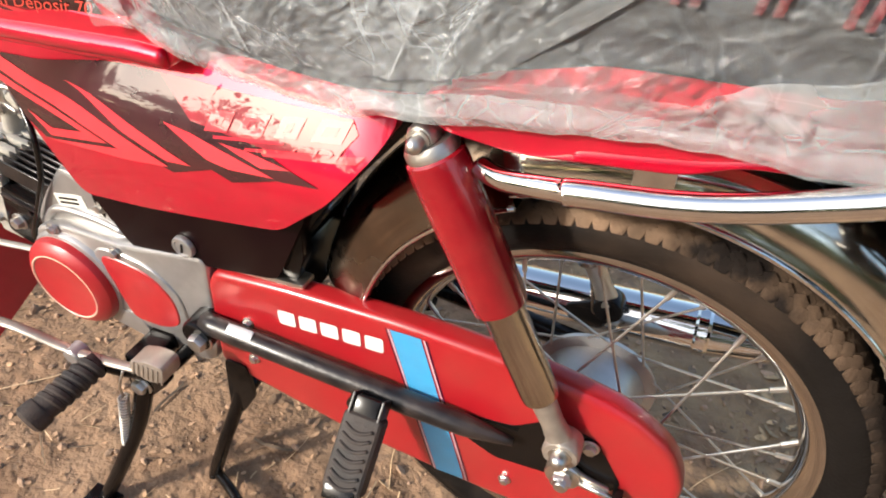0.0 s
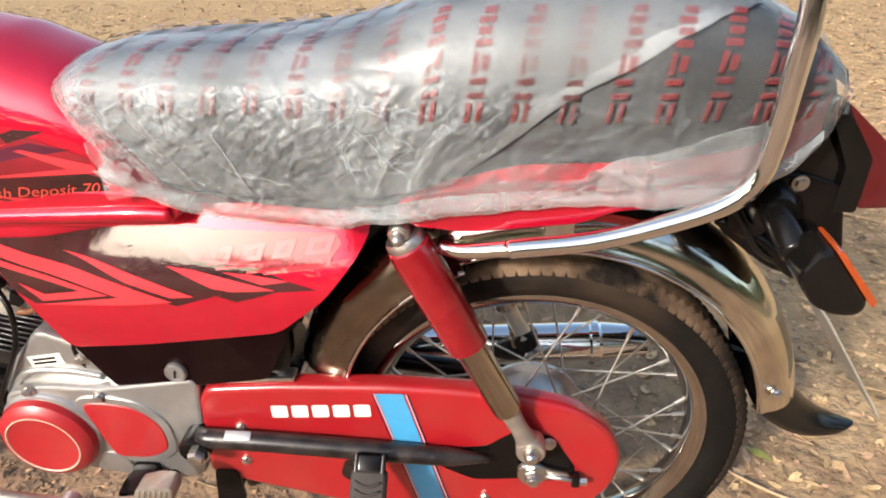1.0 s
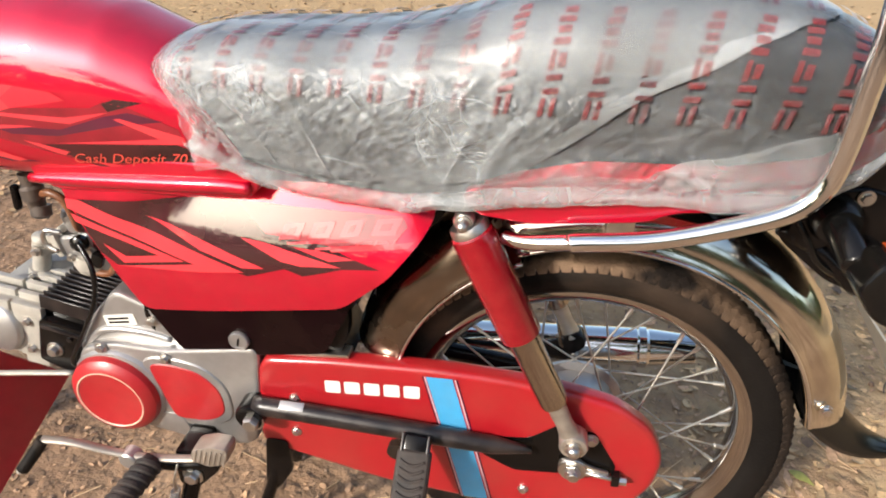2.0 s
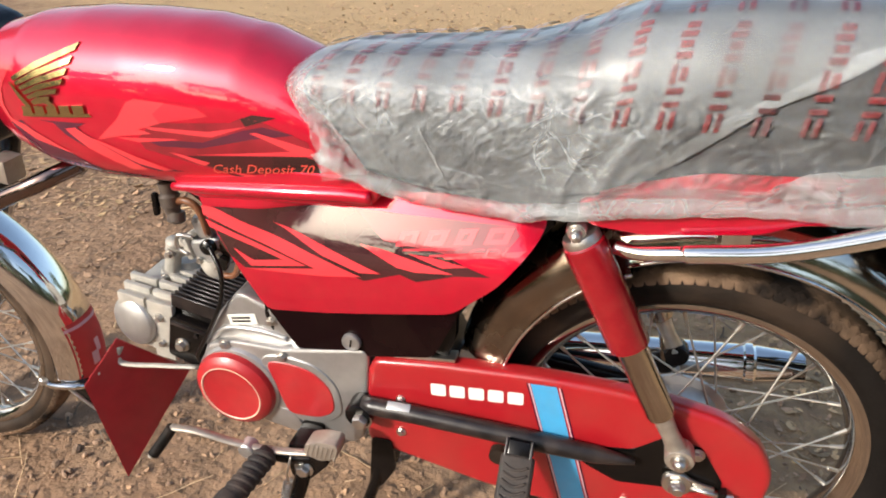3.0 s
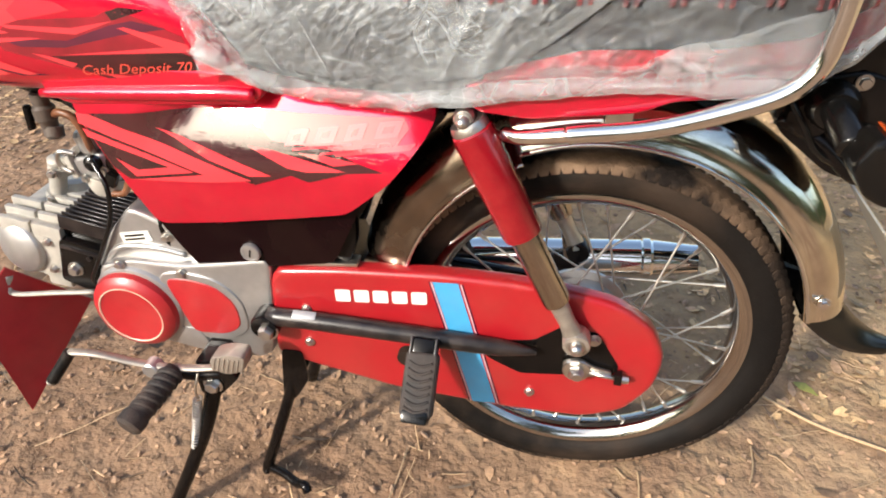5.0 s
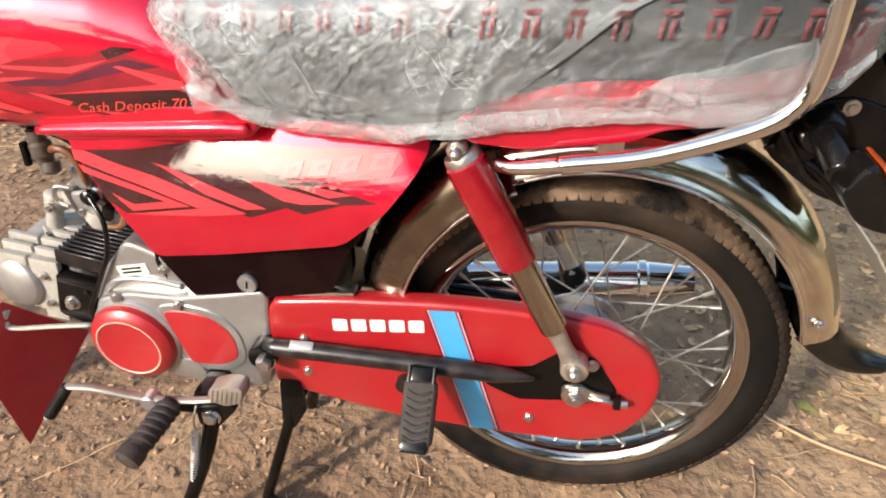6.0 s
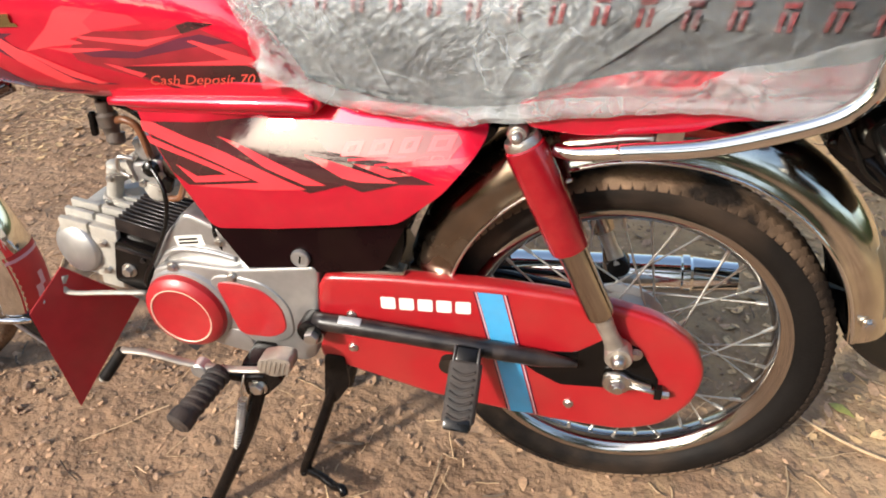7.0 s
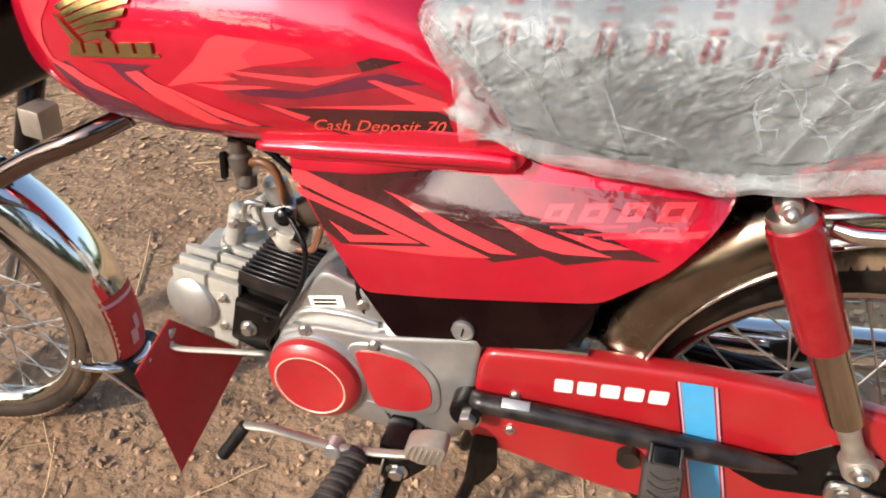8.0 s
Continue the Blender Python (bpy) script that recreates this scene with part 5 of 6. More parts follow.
def pillion(side):
    root, tip = Vector((-0.200, side * 0.122, 0.352)), Vector((-0.206, side * 0.186, 0.286))
    m = Matrix.Translation(root.lerp(tip, 0.58)) @ pose(0, 0, 0, 44 * side, 2, 0)
    rest = part("pillion_footrest", block((0.044, 0.026, 0.084), m, 0.007, 3), PEG_RUBBER, bike, "black rubber pillion footrest")
    for i in range(7):
        arc = [m @ Vector((-0.016 + 0.0032 * k, side * 0.0128, -0.030 + 0.0098 * i - 0.006 * math.sin(math.pi * k / 10))) for k in range(11)]
        part("tread", tube(arc, 0.0022, 6, 1), PEG_RUBBER, rest)
    part("end_cap", block((0.036, 0.028, 0.018), m @ pose(0, 0, -0.042), 0.004), BLACK_PLASTIC, rest)
    part("yoke", block((0.028, 0.020, 0.026), m @ pose(0, 0, 0.046), 0.002), BLACK, rest)
    for k in (-1, 1):
        part("yoke_cheek", block((0.003, 0.024, 0.034), m @ pose(0.0165 * k, 0, 0.044), 0.001), SCUFFED, rest)
    part("stop", lathe([(0.014, 0), (0.014, 0.012)], pose(-0.236, side * 0.086, 0.296, 90 * -side, 0, 0), 16), RUBBER, rest)


pillion(-1)
pillion(1)

side_stand = part("side_stand", tube([(-0.520, -0.138, 0.246), (-0.544, -0.152, 0.170), (-0.578, -0.174, 0.090), (-0.618, -0.200, 0.006)], 0.0115, 14, taper=[1.1, 1, 0.95, 0.9]), BLACK, bike, "black side stand swung down with its spring")
part("bracket", slab(rounded([(-0.545, 0.258), (-0.545, 0.222), (-0.525, 0.212), (-0.505, 0.232), (-0.478, 0.262), (-0.488, 0.276), (-0.520, 0.266)], 0.008), -0.142, -0.124, 0.003), BLACK, side_stand)
bolt("pivot_bolt", -0.520, -0.143, 0.246, 0.0105, side_stand, STEEL, 0.010)
part("foot", block((0.05, 0.035, 0.006), pose(-0.622, -0.206, 0.004), 0.002), BLACK, side_stand)
spring = []
for i in range(17 * 8 + 1):
    u = i / (17 * 8)
    c = Vector((-0.540, -0.160, 0.232)).lerp(Vector((-0.566, -0.167, 0.128)), u)
    a = 2 * math.pi * i / 8
    spring.append(c + Vector((0.0062 * math.cos(a), 0.0062 * math.sin(a), 0)))
part("spring", tube(spring, 0.0014, 6, 1), STEEL, side_stand, "steel coil spring")
part("spring_hook", tube([(-0.534, -0.150, 0.274), (-0.538, -0.160, 0.252), (-0.540, -0.160, 0.232)], 0.0016, 6), STEEL, side_stand)
part("spring_hook", tube([(-0.566, -0.167, 0.128), (-0.570, -0.166, 0.106), (-0.574, -0.158, 0.096)], 0.0016, 6), STEEL, side_stand)

stand = part("centre_stand", tube([(-0.420, -0.060, 0.262), (-0.432, -0.080, 0.190), (-0.462, -0.100, 0.100), (-0.490, -0.108, 0.022), (-0.488, -0.112, 0.012)], 0.0115, 14, flat=0.8), BLACK, bike, "black tubular centre stand on the ground")
part("far_leg", tube([(-0.420, 0.060, 0.262), (-0.432, 0.080, 0.190), (-0.462, 0.100, 0.100), (-0.490, 0.108, 0.010)], 0.0115, 14), BLACK, stand)
part("cross_bar", tube([(-0.432, -0.080, 0.190), (-0.432, 0.080, 0.190)], 0.010, 12), BLACK, stand)
part("gusset", slab(rounded([(-0.432, 0.275), (-0.400, 0.275), (-0.398, 0.215), (-0.425, 0.170), (-0.446, 0.165)], 0.008), -0.086, -0.080, 0.001), BLACK, stand)
part("tread_lever", tube([(-0.488, -0.110, 0.018), (-0.456, -0.124, 0.026), (-0.428, -0.138, 0.026), (-0.410, -0.146, 0.034), (-0.404, -0.152, 0.026)], 0.0075, 12), BLACK, stand)

# -- red flap before the engine --
flap = bmesh.new()
FLAP = [(-0.898, -0.135, 0.320), (-0.884, -0.060, 0.361), (-0.832, 0.022, 0.238), (-0.874, -0.140, 0.124)]
a = [flap.verts.new(p) for p in FLAP]
b = [flap.verts.new((p[0] - 0.003, p[1] + 0.003, p[2])) for p in FLAP]
flap.faces.new(a), flap.faces.new(b[::-1])
for j in range(4):
    flap.faces.new((a[j], b[j], b[(j + 1) % 4], a[(j + 1) % 4]))
bmesh.ops.recalc_face_normals(flap, faces=flap.faces)
bmesh.ops.bevel(flap, geom=[e for e in flap.edges], offset=0.0012, segments=2, affect="EDGES")
flap = part("mud_flap", flap, FLAP_RED, bike, "diamond-shaped dull red plastic mud flap")
part("flap_screw", lathe([(0.005, 0), (0.005, 0.002), (0.003, 0.003)], pose(-0.895, -0.108, 0.325, 60, 0, 40), 12), STEEL, flap)

# -- leg guard and steering parts --
guard = part("leg_guard", tube([(-0.880, -0.020, 0.655), (-0.925, -0.06, 0.637), (-1.00, -0.080, 0.607), (-1.10, -0.10, 0.556), (-1.18, -0.11, 0.51)], 0.0135, 18), CHROME_DARK, bike, "dark chrome bar below the tank")

# -- tail --
rail_pts = [(-0.040, -0.120, 0.660), (-0.030, -0.120, 0.662), (0.042, -0.121, 0.673), (0.112, -0.121, 0.695), (0.158, -0.121, 0.716), (0.178, -0.121, 0.741), (0.184, -0.121, 0.774), (0.186, -0.120, 0.825), (0.188, -0.118, 0.880), (0.185, -0.110, 0.925), (0.181, -0.075, 0.952), (0.180, 0.0, 0.960)]
rail_pts += [(x, -y, z) for x, y, z in rail_pts[-2::-1]]
grab = part("grab_rail", tube(rail_pts, 0.0098, 18, 6), CHROME, bike, "chrome grab rail round the seat")
for side in (-1, 1):
    part("flat_end", tube([(-0.108, side * 0.096, 0.648), (-0.085, side * 0.108, 0.650), (-0.035, side * 0.119, 0.661)], 0.0085, 14), CHROME, grab)
tailb = part("tail_bracket", slab(rounded([(0.165, 0.700), (0.250, 0.715), (0.292, 0.700), (0.312, 0.620), (0.300, 0.580), (0.240, 0.600), (0.178, 0.648)], 0.014), -0.052, 0.052, 0.010, 4), BLACK, bike, "black tail lamp bracket")
part("rib", tube([(0.176, -0.053, 0.662), (0.225, -0.058, 0.636), (0.262, -0.058, 0.602), (0.300, -0.053, 0.592)], 0.007, 12), BLACK, tailb)
part("boss", lathe([(0.024, 0), (0.024, 0.010), (0.020, 0.014), (0.012, 0.015)], pose(0.206, -0.052, 0.668, 90, 0, 0), 24), BLACK, tailb)
part("boss", lathe([(0.016, 0), (0.016, 0.012), (0.012, 0.015)], pose(0.268, -0.052, 0.640, 90, 0, 0), 20), BLACK, tailb)
part("wire", tube([(0.178, -0.060, 0.690), (0.196, -0.070, 0.664), (0.216, -0.068, 0.634), (0.246, -0.058, 0.612)], 0.0035, 8), BLACK_PLASTIC, tailb)
lamp = part("tail_lamp", slab(rounded([(0.212, 0.764), (0.250, 0.781), (0.286, 0.722), (0.286, 0.676), (0.240, 0.671), (0.212, 0.690)], 0.010), -0.048, 0.048, 0.008, 3), BLACK_PLASTIC, bike, "tail lamp with a black housing and dark red lens")
part("gasket", slab(rounded([(0.250, 0.790), (0.267, 0.788), (0.309, 0.730), (0.309, 0.671), (0.286, 0.671), (0.286, 0.722)], 0.004), -0.053, 0.053, 0.005, 3), BLACK_PLASTIC, lamp)
part("lens", slab(rounded([(0.268, 0.789), (0.312, 0.752), (0.350, 0.713), (0.356, 0.692), (0.349, 0.676), (0.310, 0.674), (0.310, 0.729)], 0.006), -0.050, 0.050, 0.006, 3), RED_LENS, lamp, "dark red lamp lens")
bolt("lamp_bolt", 0.247, -0.0535, 0.704, 0.006, lamp, STEEL)


def indicator(side):
    box = rounded([(0.216, 0.660), (0.230, 0.687), (0.242, 0.689), (0.286, 0.634), (0.280, 0.620), (0.260, 0.619), (0.238, 0.628)], 0.010)
    body = part("indicator", slab(box, side * 0.162, side * 0.116, 0.012, 4), BLACK_PLASTIC, bike, "boxy black turn indicator with an amber lens", 30)
    lens = rounded([(0.2420, 0.6895), (0.2475, 0.6905), (0.2915, 0.6375), (0.2900, 0.6300), (0.2865, 0.6330)], 0.003)
    part("lens", slab(lens, side * 0.161, side * 0.117, 0.004, 3), AMBER, body, "amber lens", 25)
    part("stalk", tube([(0.215, side * 0.04, 0.690), (0.218, side * 0.085, 0.684), (0.228, side * 0.122, 0.664)], 0.0145, 16), BLACK_PLASTIC, body)
    part("collar", lathe([(0.020, -0.014), (0.025, -0.004), (0.025, 0.004), (0.020, 0.014)], pose(0.218, side * 0.070, 0.686, 100, 0, 0), 20), BLACK_PLASTIC, body)


indicator(-1)
indicator(1)
plate = bmesh.new()
bmesh.ops.create_cube(plate, size=1.0, matrix=pose(0.382, 0.03, 0.445, 0, -34, 0) @ Matrix.Diagonal((0.0025, 0.13, 0.18, 1)))
part("number_plate", plate, PLATE, bike, "plain thin number plate")
mud = []
for u in np.linspace(0, 1, 9).tolist():
    cx, cz, w = 0.318 + 0.110 * u, 0.408 - 0.085 * u - 0.018 * math.sin(math.pi * u), 0.058 - 0.042 * u ** 1.3
    ring = []
    for k in range(13):
        v = k / 6 - 1
        ring.append((cx - 0.052 * abs(v) ** 2.2 * (1 - 0.55 * u), v * w, cz + 0.004 * (1 - v * v)))
    mud.append(ring + [(x - 0.003, y * 0.96, zz - 0.006) for x, y, zz in ring[::-1]])
part("mud_guard_flap", loft(mud), BLACK_PLASTIC, bike, "black rubber flap below the rear mudguard")
bolt("fender_bolt", 0.284, -0.0625, 0.430, 0.0055, bike, CHROME)

# -- front end --
stay = part("fender_stay", tube([FRONT_END @ Vector(p) for p in ((0.245, -0.056, -0.066), (0.262, -0.056, -0.076), (0.312, -0.042, -0.084), (0.332, 0.0, -0.086), (0.312, 0.042, -0.084))], 0.0065, 12), CHROME, bike, "chrome lower mudguard stay")
part("stay_bolt", lathe([(0.0075, 0), (0.0075, 0.008), (0.005, 0.010)], FRONT_END @ pose(0.250, -0.058, -0.062, 90, 0, 0), 8), STEEL, stay)
tail_flap = moved(slab(rounded([(0.268, -0.070), (0.326, -0.076), (0.372, -0.165), (0.362, -0.178)], 0.008), -0.045, 0.045, 0.002), FRONT_END)
part("rubber_flap", tail_flap, BLACK_PLASTIC, ff, "black rubber flap with a pale label")
part("label", block((0.0014, 0.034, 0.045), FRONT_END @ pose(0.352, -0.026, -0.118, 0, -27, 0), 0.0004), WHITE_DECAL, ff, "torn white paper label")
part("flap_edge", tube([FRONT_END @ Vector(p) for p in ((0.270, -0.047, -0.076), (0.318, -0.047, -0.130), (0.362, -0.047, -0.176))], 0.003, 8), STEEL, ff)
# red sticker wrapped on the lower part of the front mudguard
def fender_skin(a0, a1, u0, u1, lift, na=10, nu=9):
    """A patch on the outside of the front mudguard between two angles and two widths."""
    us = (-1.0, -0.97, -0.90, -0.76, -0.55, -0.30, 0.0, 0.30, 0.55, 0.76, 0.90, 0.97, 1.0)
    hs = (0.12, 0.22, 0.48, 0.72, 0.88, 0.97, 1.0, 0.97, 0.88, 0.72, 0.48, 0.22, 0.12)
    rows = []
    for a in np.linspace(radians(a0), radians(a1), na):
        row = []
        for u in np.linspace(u0, u1, nu):
            r = 0.278 + 0.056 * float(np.interp(u, us, hs)) + lift
            row.append(FRONT_END @ Vector((r * math.cos(a), u * (0.050 + lift), r * math.sin(a))))
        rows.append(row)
    return loft(rows, closed=False, caps=False)


part("sticker", fender_skin(-13, 9, -0.80, 0.9, 0.0012), FLAP_RED, ff, "dark red sticker band")
for a0, a1, u0, u1 in ((-9, -4, -0.34, -0.05), (-5, 0, -0.10, 0.12)):
    part("sticker_mark", fender_skin(a0, a1, u0, u1, 0.0020, 4, 4), PINK_DECAL, ff, "faded pale mark")
part("sticker_edge", fender_skin(6.5, 7.6, -0.80, 0.9, 0.0020, 3, 9), PINK_DECAL, ff)
part("fender_strap", fender_skin(74, 78, -1.0, 1.0, 0.003, 3, 13), CHROME_DULL, ff)
for side in (-1, 1):
    leg = part("fork_leg", tube([(-1.045, side * 0.088, 0.800), (-1.19, side * 0.088, 0.532)], 0.0175, 16), BLACK, bike, "black upper fork tube with chrome slider")
    part("slider", tube([(-1.19, side * 0.088, 0.532), (-1.30, side * 0.088, 0.330), (-1.338, side * 0.085, 0.262)], 0.0155, 16), CHROME, leg)
part("steering_cover", block((0.12, 0.16, 0.20), pose(-1.068, 0.0, 0.775, 0, 20, 0), 0.03, 4), BLACK_PLASTIC, bike, "black steering head cover")
part("lower_clamp", block((0.055, 0.20, 0.035), pose(-1.062, 0.0, 0.720, 0, 28, 0), 0.008, 3), BLACK, bike, "black fork clamp")
part("regulator", block((0.030, 0.036, 0.038), pose(-0.988, -0.050, 0.652, 0, 10, 0), 0.004), WORN_METAL, bike, "dusty grey metal box below the tank")
part("brake_cable", tube([(-1.10, -0.105, 0.66), (-1.175, -0.125, 0.52), (-1.195, -0.12, 0.40), (-1.215, -0.09, 0.31), (-1.26, -0.07, 0.28)], 0.0055, 10), BLACK_PLASTIC, bike, "black cable to the front wheel")


# ---- litter on the ground ----
def in_view(rng):
    """A spot on the ground, thicker with litter behind the motorcycle and beside its rear wheel."""
    while True:
        x, y = rng.uniform(-5.0, 3.2), rng.uniform(-0.6, 5.2)
        thick = 0.16 + 0.84 * min(1.0, max(0.0, (y - 0.25) / 0.9))
        if x > 0.35:
            thick = max(thick, 0.8)
        thick *= 0.55 + 0.9 * max(0.0, 0.5 + noise.noise((x * 1.4, y * 1.4, 8.0)))
        thick *= 1.0 / (1.0 + 0.13 * max(0.0, y - 1.5) ** 2)
        if rng.random() < thick:
            return x, y


def build_leaves(name, count, mat, small, large, seed, label, spot=None):
    rng = random.Random(seed)
    verts, faces = [], []
    for _ in range(count):
        x, y = spot(rng) if spot else in_view(rng)
        size, wide = rng.uniform(small, large), rng.uniform(0.35, 0.62)
        turn, tip, roll = rng.uniform(0, 6.283), rng.gauss(0, 0.16), rng.gauss(0, 0.20)
        bend, cup = rng.uniform(-0.5, 0.7), rng.uniform(-0.4, 0.6)
        m = Matrix.Translation((x, y, rise(x, y) + size * 0.06 + 0.002)) @ Euler((roll, tip, turn)).to_matrix().to_4x4()
        base = len(verts)
        for u, w in ((-0.5, 0.06), (-0.22, 0.85), (0.12, 1.0), (0.36, 0.55), (0.5, 0.03)):
            w *= wide * (1 + rng.uniform(-0.45, 0.35))
            for v in (-0.5, 0.0, 0.5):
                lift = bend * u * u + cup * v * v * w
                verts.append(m @ Vector((u * size, v * w * size, lift * size)))
        for k in range(4):
            for j in range(2):
                a = base + 3 * k + j
                faces.append((a, a + 1, a + 4, a + 3))
    me = bpy.data.meshes.new(name)
    me.from_pydata(verts, [], faces)
    me.polygons.foreach_set("use_smooth", [True] * len(faces))
    me.materials.append(mat)
    return tagged(new(name, me), label, "leaves", kind="stuff")


build_leaves("dry_leaves", 12000, LEAF, 0.014, 0.046, 3, "dry curled brown leaves strewn on the earth")
build_leaves("leaf_scraps", 16000, LEAF, 0.005, 0.017, 5, "small scraps of dry brown leaf", lambda r: (r.uniform(-2.2, 1.6), r.uniform(-0.7, 2.4)))
build_leaves("leaf_litter", 30000, LITTER, 0.010, 0.034, 9, "bleached straw-coloured leaf litter on the earth", lambda r: (r.uniform(0.25, 3.4), r.uniform(0.15, 4.5)) if r.random() < 0.6 else (r.uniform(-4.5, 1.5), 0.9 + 3.6 * r.random()))
for i, (x, y, s) in enumerate(((0.312, 0.175, 0.045), (0.455, 0.235, 0.05), (0.62, 0.72, 0.055), (-1.30, 0.02, 0.05), (-1.14, -0.14, 0.03))):
    ob = build_leaves("fallen_leaf", 1, LEAF_GREEN if i < 3 else LEAF, s, s + 0.001, 30 + i, "", lambda r, x=x, y=y: (x, y))
    del ob["kind"]
    tagged(ob, "yellow-green fallen leaf on the earth" if i < 3 else "pale dry fallen leaf on the earth", "leaf")


def build_straw(name, count, seed, mat, long0, long1, thick, label, near=-0.7):
    rng = random.Random(seed)
    verts, faces = [], []
    for _ in range(count):
        x, y = rng.uniform(-3.2, 2.0), rng.uniform(near, 3.6)
        long, a = rng.uniform(long0, long1) * rng.uniform(0.4, 1), rng.uniform(0, 6.283)
        bow, t = rng.uniform(-0.25, 0.25), thick * rng.uniform(0.6, 1.4)
        base = len(verts)
        for k in range(5):
            u = k / 4 - 0.5
            px, py = x + long * (u * math.cos(a) - bow * u * u * math.sin(a)), y + long * (u * math.sin(a) + bow * u * u * math.cos(a))
            pz = rise(px, py) + t + 0.003 + 0.02 * long * math.sin(9 * u + x * 9)
            for j in range(3):
                b = j * 2.0944
                verts.append((px - math.sin(a) * t * math.cos(b), py + math.cos(a) * t * math.cos(b), pz + t * math.sin(b)))
        for k in range(4):
            for j in range(3):
                p, q = base + 3 * k, base + 3 * k + 3
                faces.append((p + j, p + (j + 1) % 3, q + (j + 1) % 3, q + j))
    me = bpy.data.meshes.new(name)
    me.from_pydata(verts, [], faces)
    me.materials.append(mat)
    return tagged(new(name, me), label, "straw", kind="stuff")


build_straw("straws", 650, 11, STRAW, 0.04, 0.22, 0.0011, "thin dry straws and stalks on the earth")
build_straw("chaff", 1500, 13, STRAW, 0.012, 0.06, 0.0009, "short bits of chaff on the earth")
build_straw("hay", 3500, 14, STRAW, 0.05, 0.20, 0.0011, "loose dry grass and hay behind the motorcycle", 1.15)
build_straw("twigs", 600, 12, BARK, 0.02, 0.09, 0.0019, "small dark twigs on the earth")


def stalk(points):
    ob = part("dry_stalk", tube([(x, y, rise(x, y) + 0.006) for x, y in points], 0.0028, 8), STRAW)
    tagged(ob, "long pale dry stalk lying on the earth", "stalk")


stalk([(-1.62, 1.02), (-1.40, 1.12), (-1.10, 1.27), (-0.78, 1.40)])
stalk([(0.66, 1.30), (0.90, 1.26), (1.16, 1.10), (1.34, 0.98)])
stalk([(0.32, 0.24), (0.44, 0.15), (0.58, 0.09)])
stalk([(-1.50, 0.62), (-1.42, 0.48), (-1.36, 0.36)])


def build_clods():
    rng = random.Random(21)
    verts, faces = [], []
    ico = bmesh.new()
    bmesh.ops.create_icosphere(ico, subdivisions=1, radius=1.0)
    shape = [v.co.copy() for v in ico.verts]
    tris = [[v.index for v in f.verts] for f in ico.faces]
    ico.free()
    for k in range(6500):
        x, y = (rng.uniform(-2.8, 1.8), rng.uniform(-0.7, 3.0)) if k % 2 else (rng.gauss(-0.75, 0.45), rng.gauss(0.1, 0.4))
        if noise.noise((x * 2.1, y * 2.1, 4.0)) < rng.uniform(-0.5, 0.35):
            continue
        s = 0.0016 + 0.0085 * rng.random() ** 4
        m = Matrix.Translation((x, y, rise(x, y) + s * 0.2)) @ Euler((rng.uniform(0, 6), rng.uniform(0, 6), rng.uniform(0, 6))).to_matrix().to_4x4()
        f = Vector((s * rng.uniform(0.7, 1.6), s * rng.uniform(0.7, 1.3), s * rng.uniform(0.4, 0.9)))
        base = len(verts)
        verts += [m @ Vector((c.x * f.x, c.y * f.y, c.z * f.z)) * 1.0 for c in shape]
        faces += [[base + k for k in t] for t in tris]
    me = bpy.data.meshes.new("earth_clods")
    me.from_pydata(verts, [], faces)
    me.materials.append(CLOD)
    tagged(new("earth_clods", me), "small crumbs and clods of dry earth", "earth", kind="stuff")


build_clods()


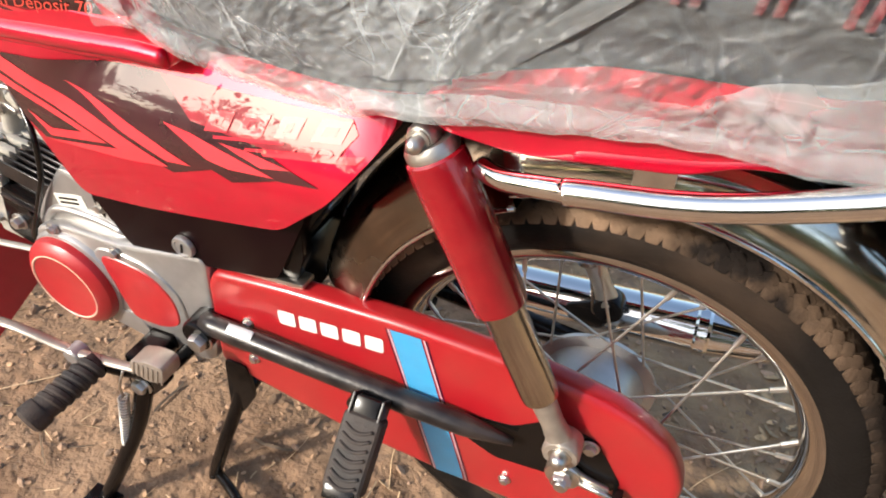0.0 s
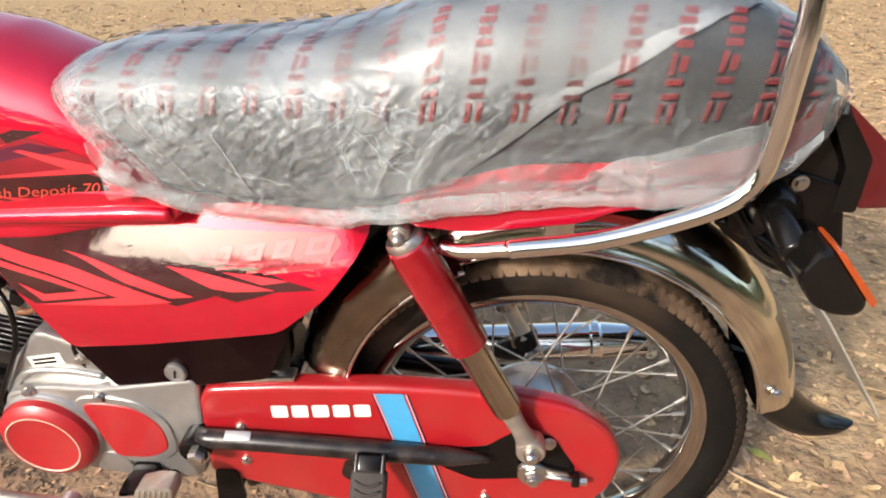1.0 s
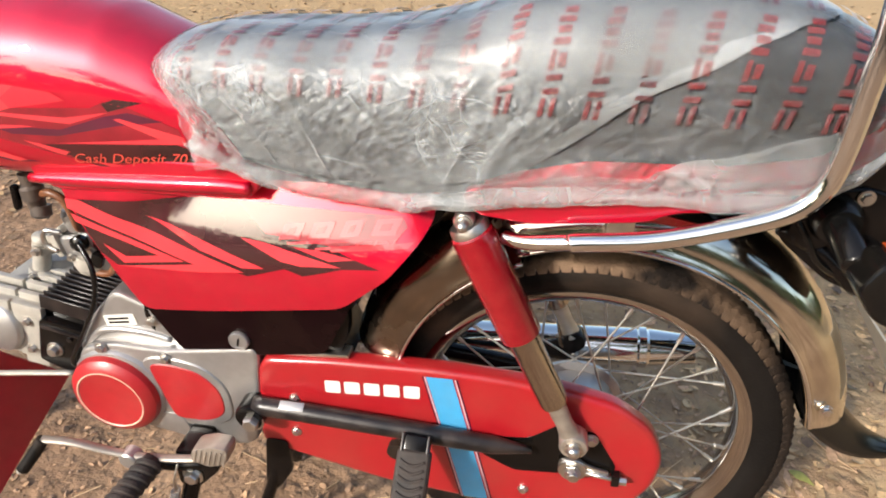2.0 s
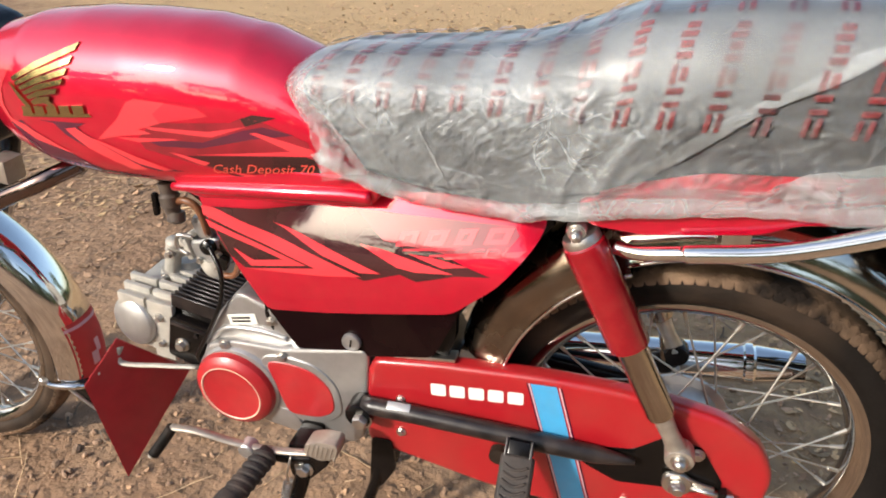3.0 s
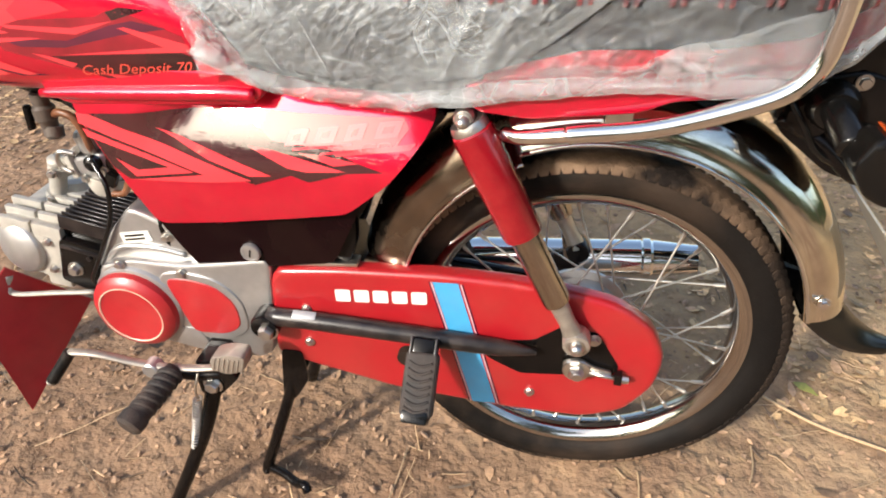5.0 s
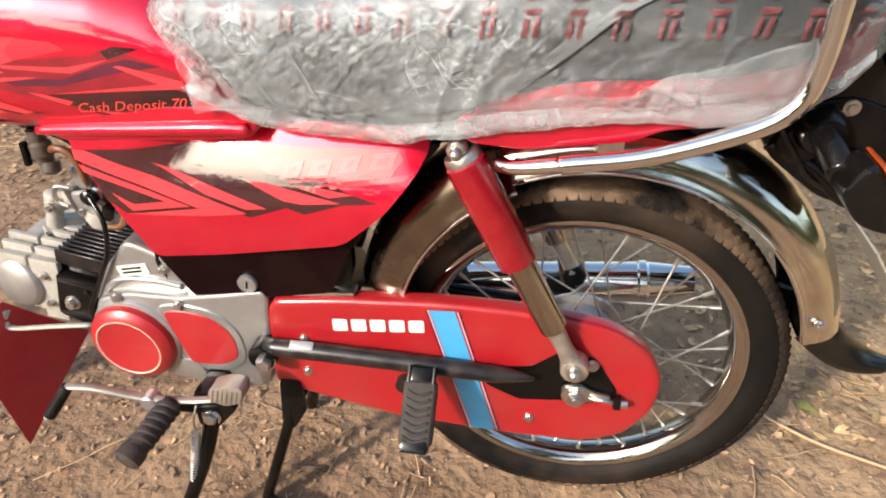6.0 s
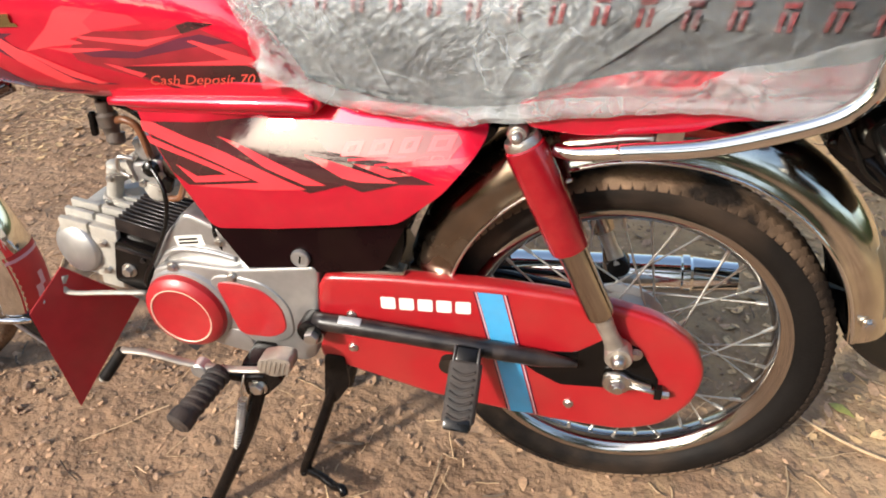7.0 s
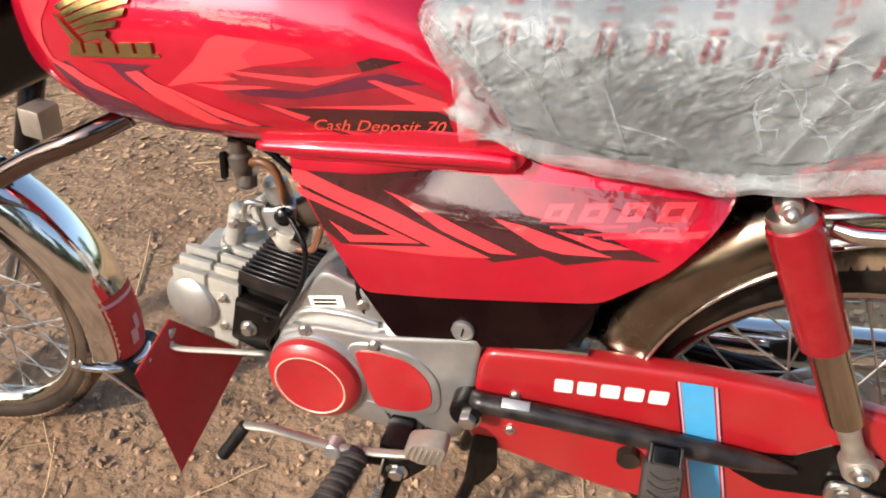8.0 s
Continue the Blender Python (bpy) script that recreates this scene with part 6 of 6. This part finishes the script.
# ---- trees all round, behind the camera and beyond the clearing, seen in the chrome ----
def build_tree(seed, high):
    rng = random.Random(seed)
    tree = new("tree")
    trunk = tube([(0, 0, -0.1), (0.08, 0.03, high * 0.25), (-0.05, 0.1, high * 0.5), (0.05, 0.0, high * 0.8)], 0.16, 12, 5, taper=[1.2, 0.9, 0.6, 0.25])
    tips = []
    for k in range(11):
        a, z = rng.uniform(0, 6.283), high * rng.uniform(0.35, 0.8)
        out = high * rng.uniform(0.16, 0.34)
        tip = Vector((out * math.cos(a), out * math.sin(a), z + high * rng.uniform(0.05, 0.2)))
        tube([(0, 0.04, z - 0.3), tip * 0.5 + Vector((0, 0, z * 0.5)), tip], 0.045, 7, 4, trunk, [1.2, 0.7, 0.3])
        tips.append(tip)
    part("trunk", trunk, BARK, tree)
    verts, faces = [], []
    for _ in range(4200):
        c = rng.choice(tips)
        p = c + Vector((rng.gauss(0, 1), rng.gauss(0, 1), rng.gauss(0, 0.75))) * high * 0.085
        s = rng.uniform(0.05, 0.11)
        m = Matrix.Translation(p) @ Euler((rng.uniform(0, 6), rng.uniform(0, 6), rng.uniform(0, 6))).to_matrix().to_4x4()
        base = len(verts)
        verts += [m @ Vector(q) for q in ((-s, 0, 0), (0, -s * 0.45, s * 0.1), (s, 0, 0), (0, s * 0.45, s * 0.1))]
        faces.append((base, base + 1, base + 2, base + 3))
    me = bpy.data.meshes.new("crown")
    me.from_pydata(verts, [], faces)
    me.materials.append(FOLIAGE)
    crown = new("crown", me)
    crown.parent = tree
    return tagged(tree, "leafy tree at the edge of the clearing", "tree", "trees round the clearing")


first_tree = build_tree(41, 5.5)
first_tree.location = (2.5, -9.5, 0)
second_tree = build_tree(42, 4.2)
second_tree.location = (-1.5, -11.0, 0)
for i, (x, y, turn, s) in enumerate(((6.5, -6.5, 40, 1.0), (9.0, -1.0, 110, 1.1), (9.5, 5.5, 200, 1.0), (-6.0, -13.5, 70, 1.0), (-12.0, -5.0, 310, 1.1), (-11.5, 4.0, 15, 1.2), (4.5, -12.0, 250, 1.2), (1.3, -7.4, 160, 1.3), (-9.2, -10.0, 220, 1.15))):
    copy_thing(first_tree if i % 2 else second_tree, pose(x, y, 0, 0, 0, turn) @ Matrix.Diagonal((s, s, s, 1)))


def build_woods():
    """A loose belt of leaves all round the clearing, uneven along its top."""
    rng = random.Random(77)
    verts, faces = [], []
    for _ in range(26000):
        a = rng.uniform(0, 6.283)
        r = rng.uniform(14.0, 20.0)
        top = 3.2 + 2.2 * noise.noise((math.cos(a) * 3.2, math.sin(a) * 3.2, 1.0)) + 1.6 * noise.noise((math.cos(a) * 11, math.sin(a) * 11, 2.0))
        top *= 0.62 - 0.38 * math.sin(a) if math.sin(a) > 0 else 0.62 - 0.3 * math.sin(a)
        h = max(0.6, top) * rng.random() ** 0.8
        s = rng.uniform(0.14, 0.34)
        m = Matrix.Translation((r * math.cos(a), r * math.sin(a), h)) @ Euler((rng.uniform(0, 6), rng.uniform(0, 6), rng.uniform(0, 6))).to_matrix().to_4x4()
        base = len(verts)
        verts += [m @ Vector(q) for q in ((-s, 0, 0), (0, -s * 0.5, s * 0.12), (s, 0, 0), (0, s * 0.5, s * 0.12))]
        faces.append((base, base + 1, base + 2, base + 3))
    me = bpy.data.meshes.new("far_woods")
    me.from_pydata(verts, [], faces)
    me.materials.append(FOLIAGE)
    tagged(new("far_woods", me), "belt of dusty green trees round the clearing", "trees", kind="stuff")


build_woods()
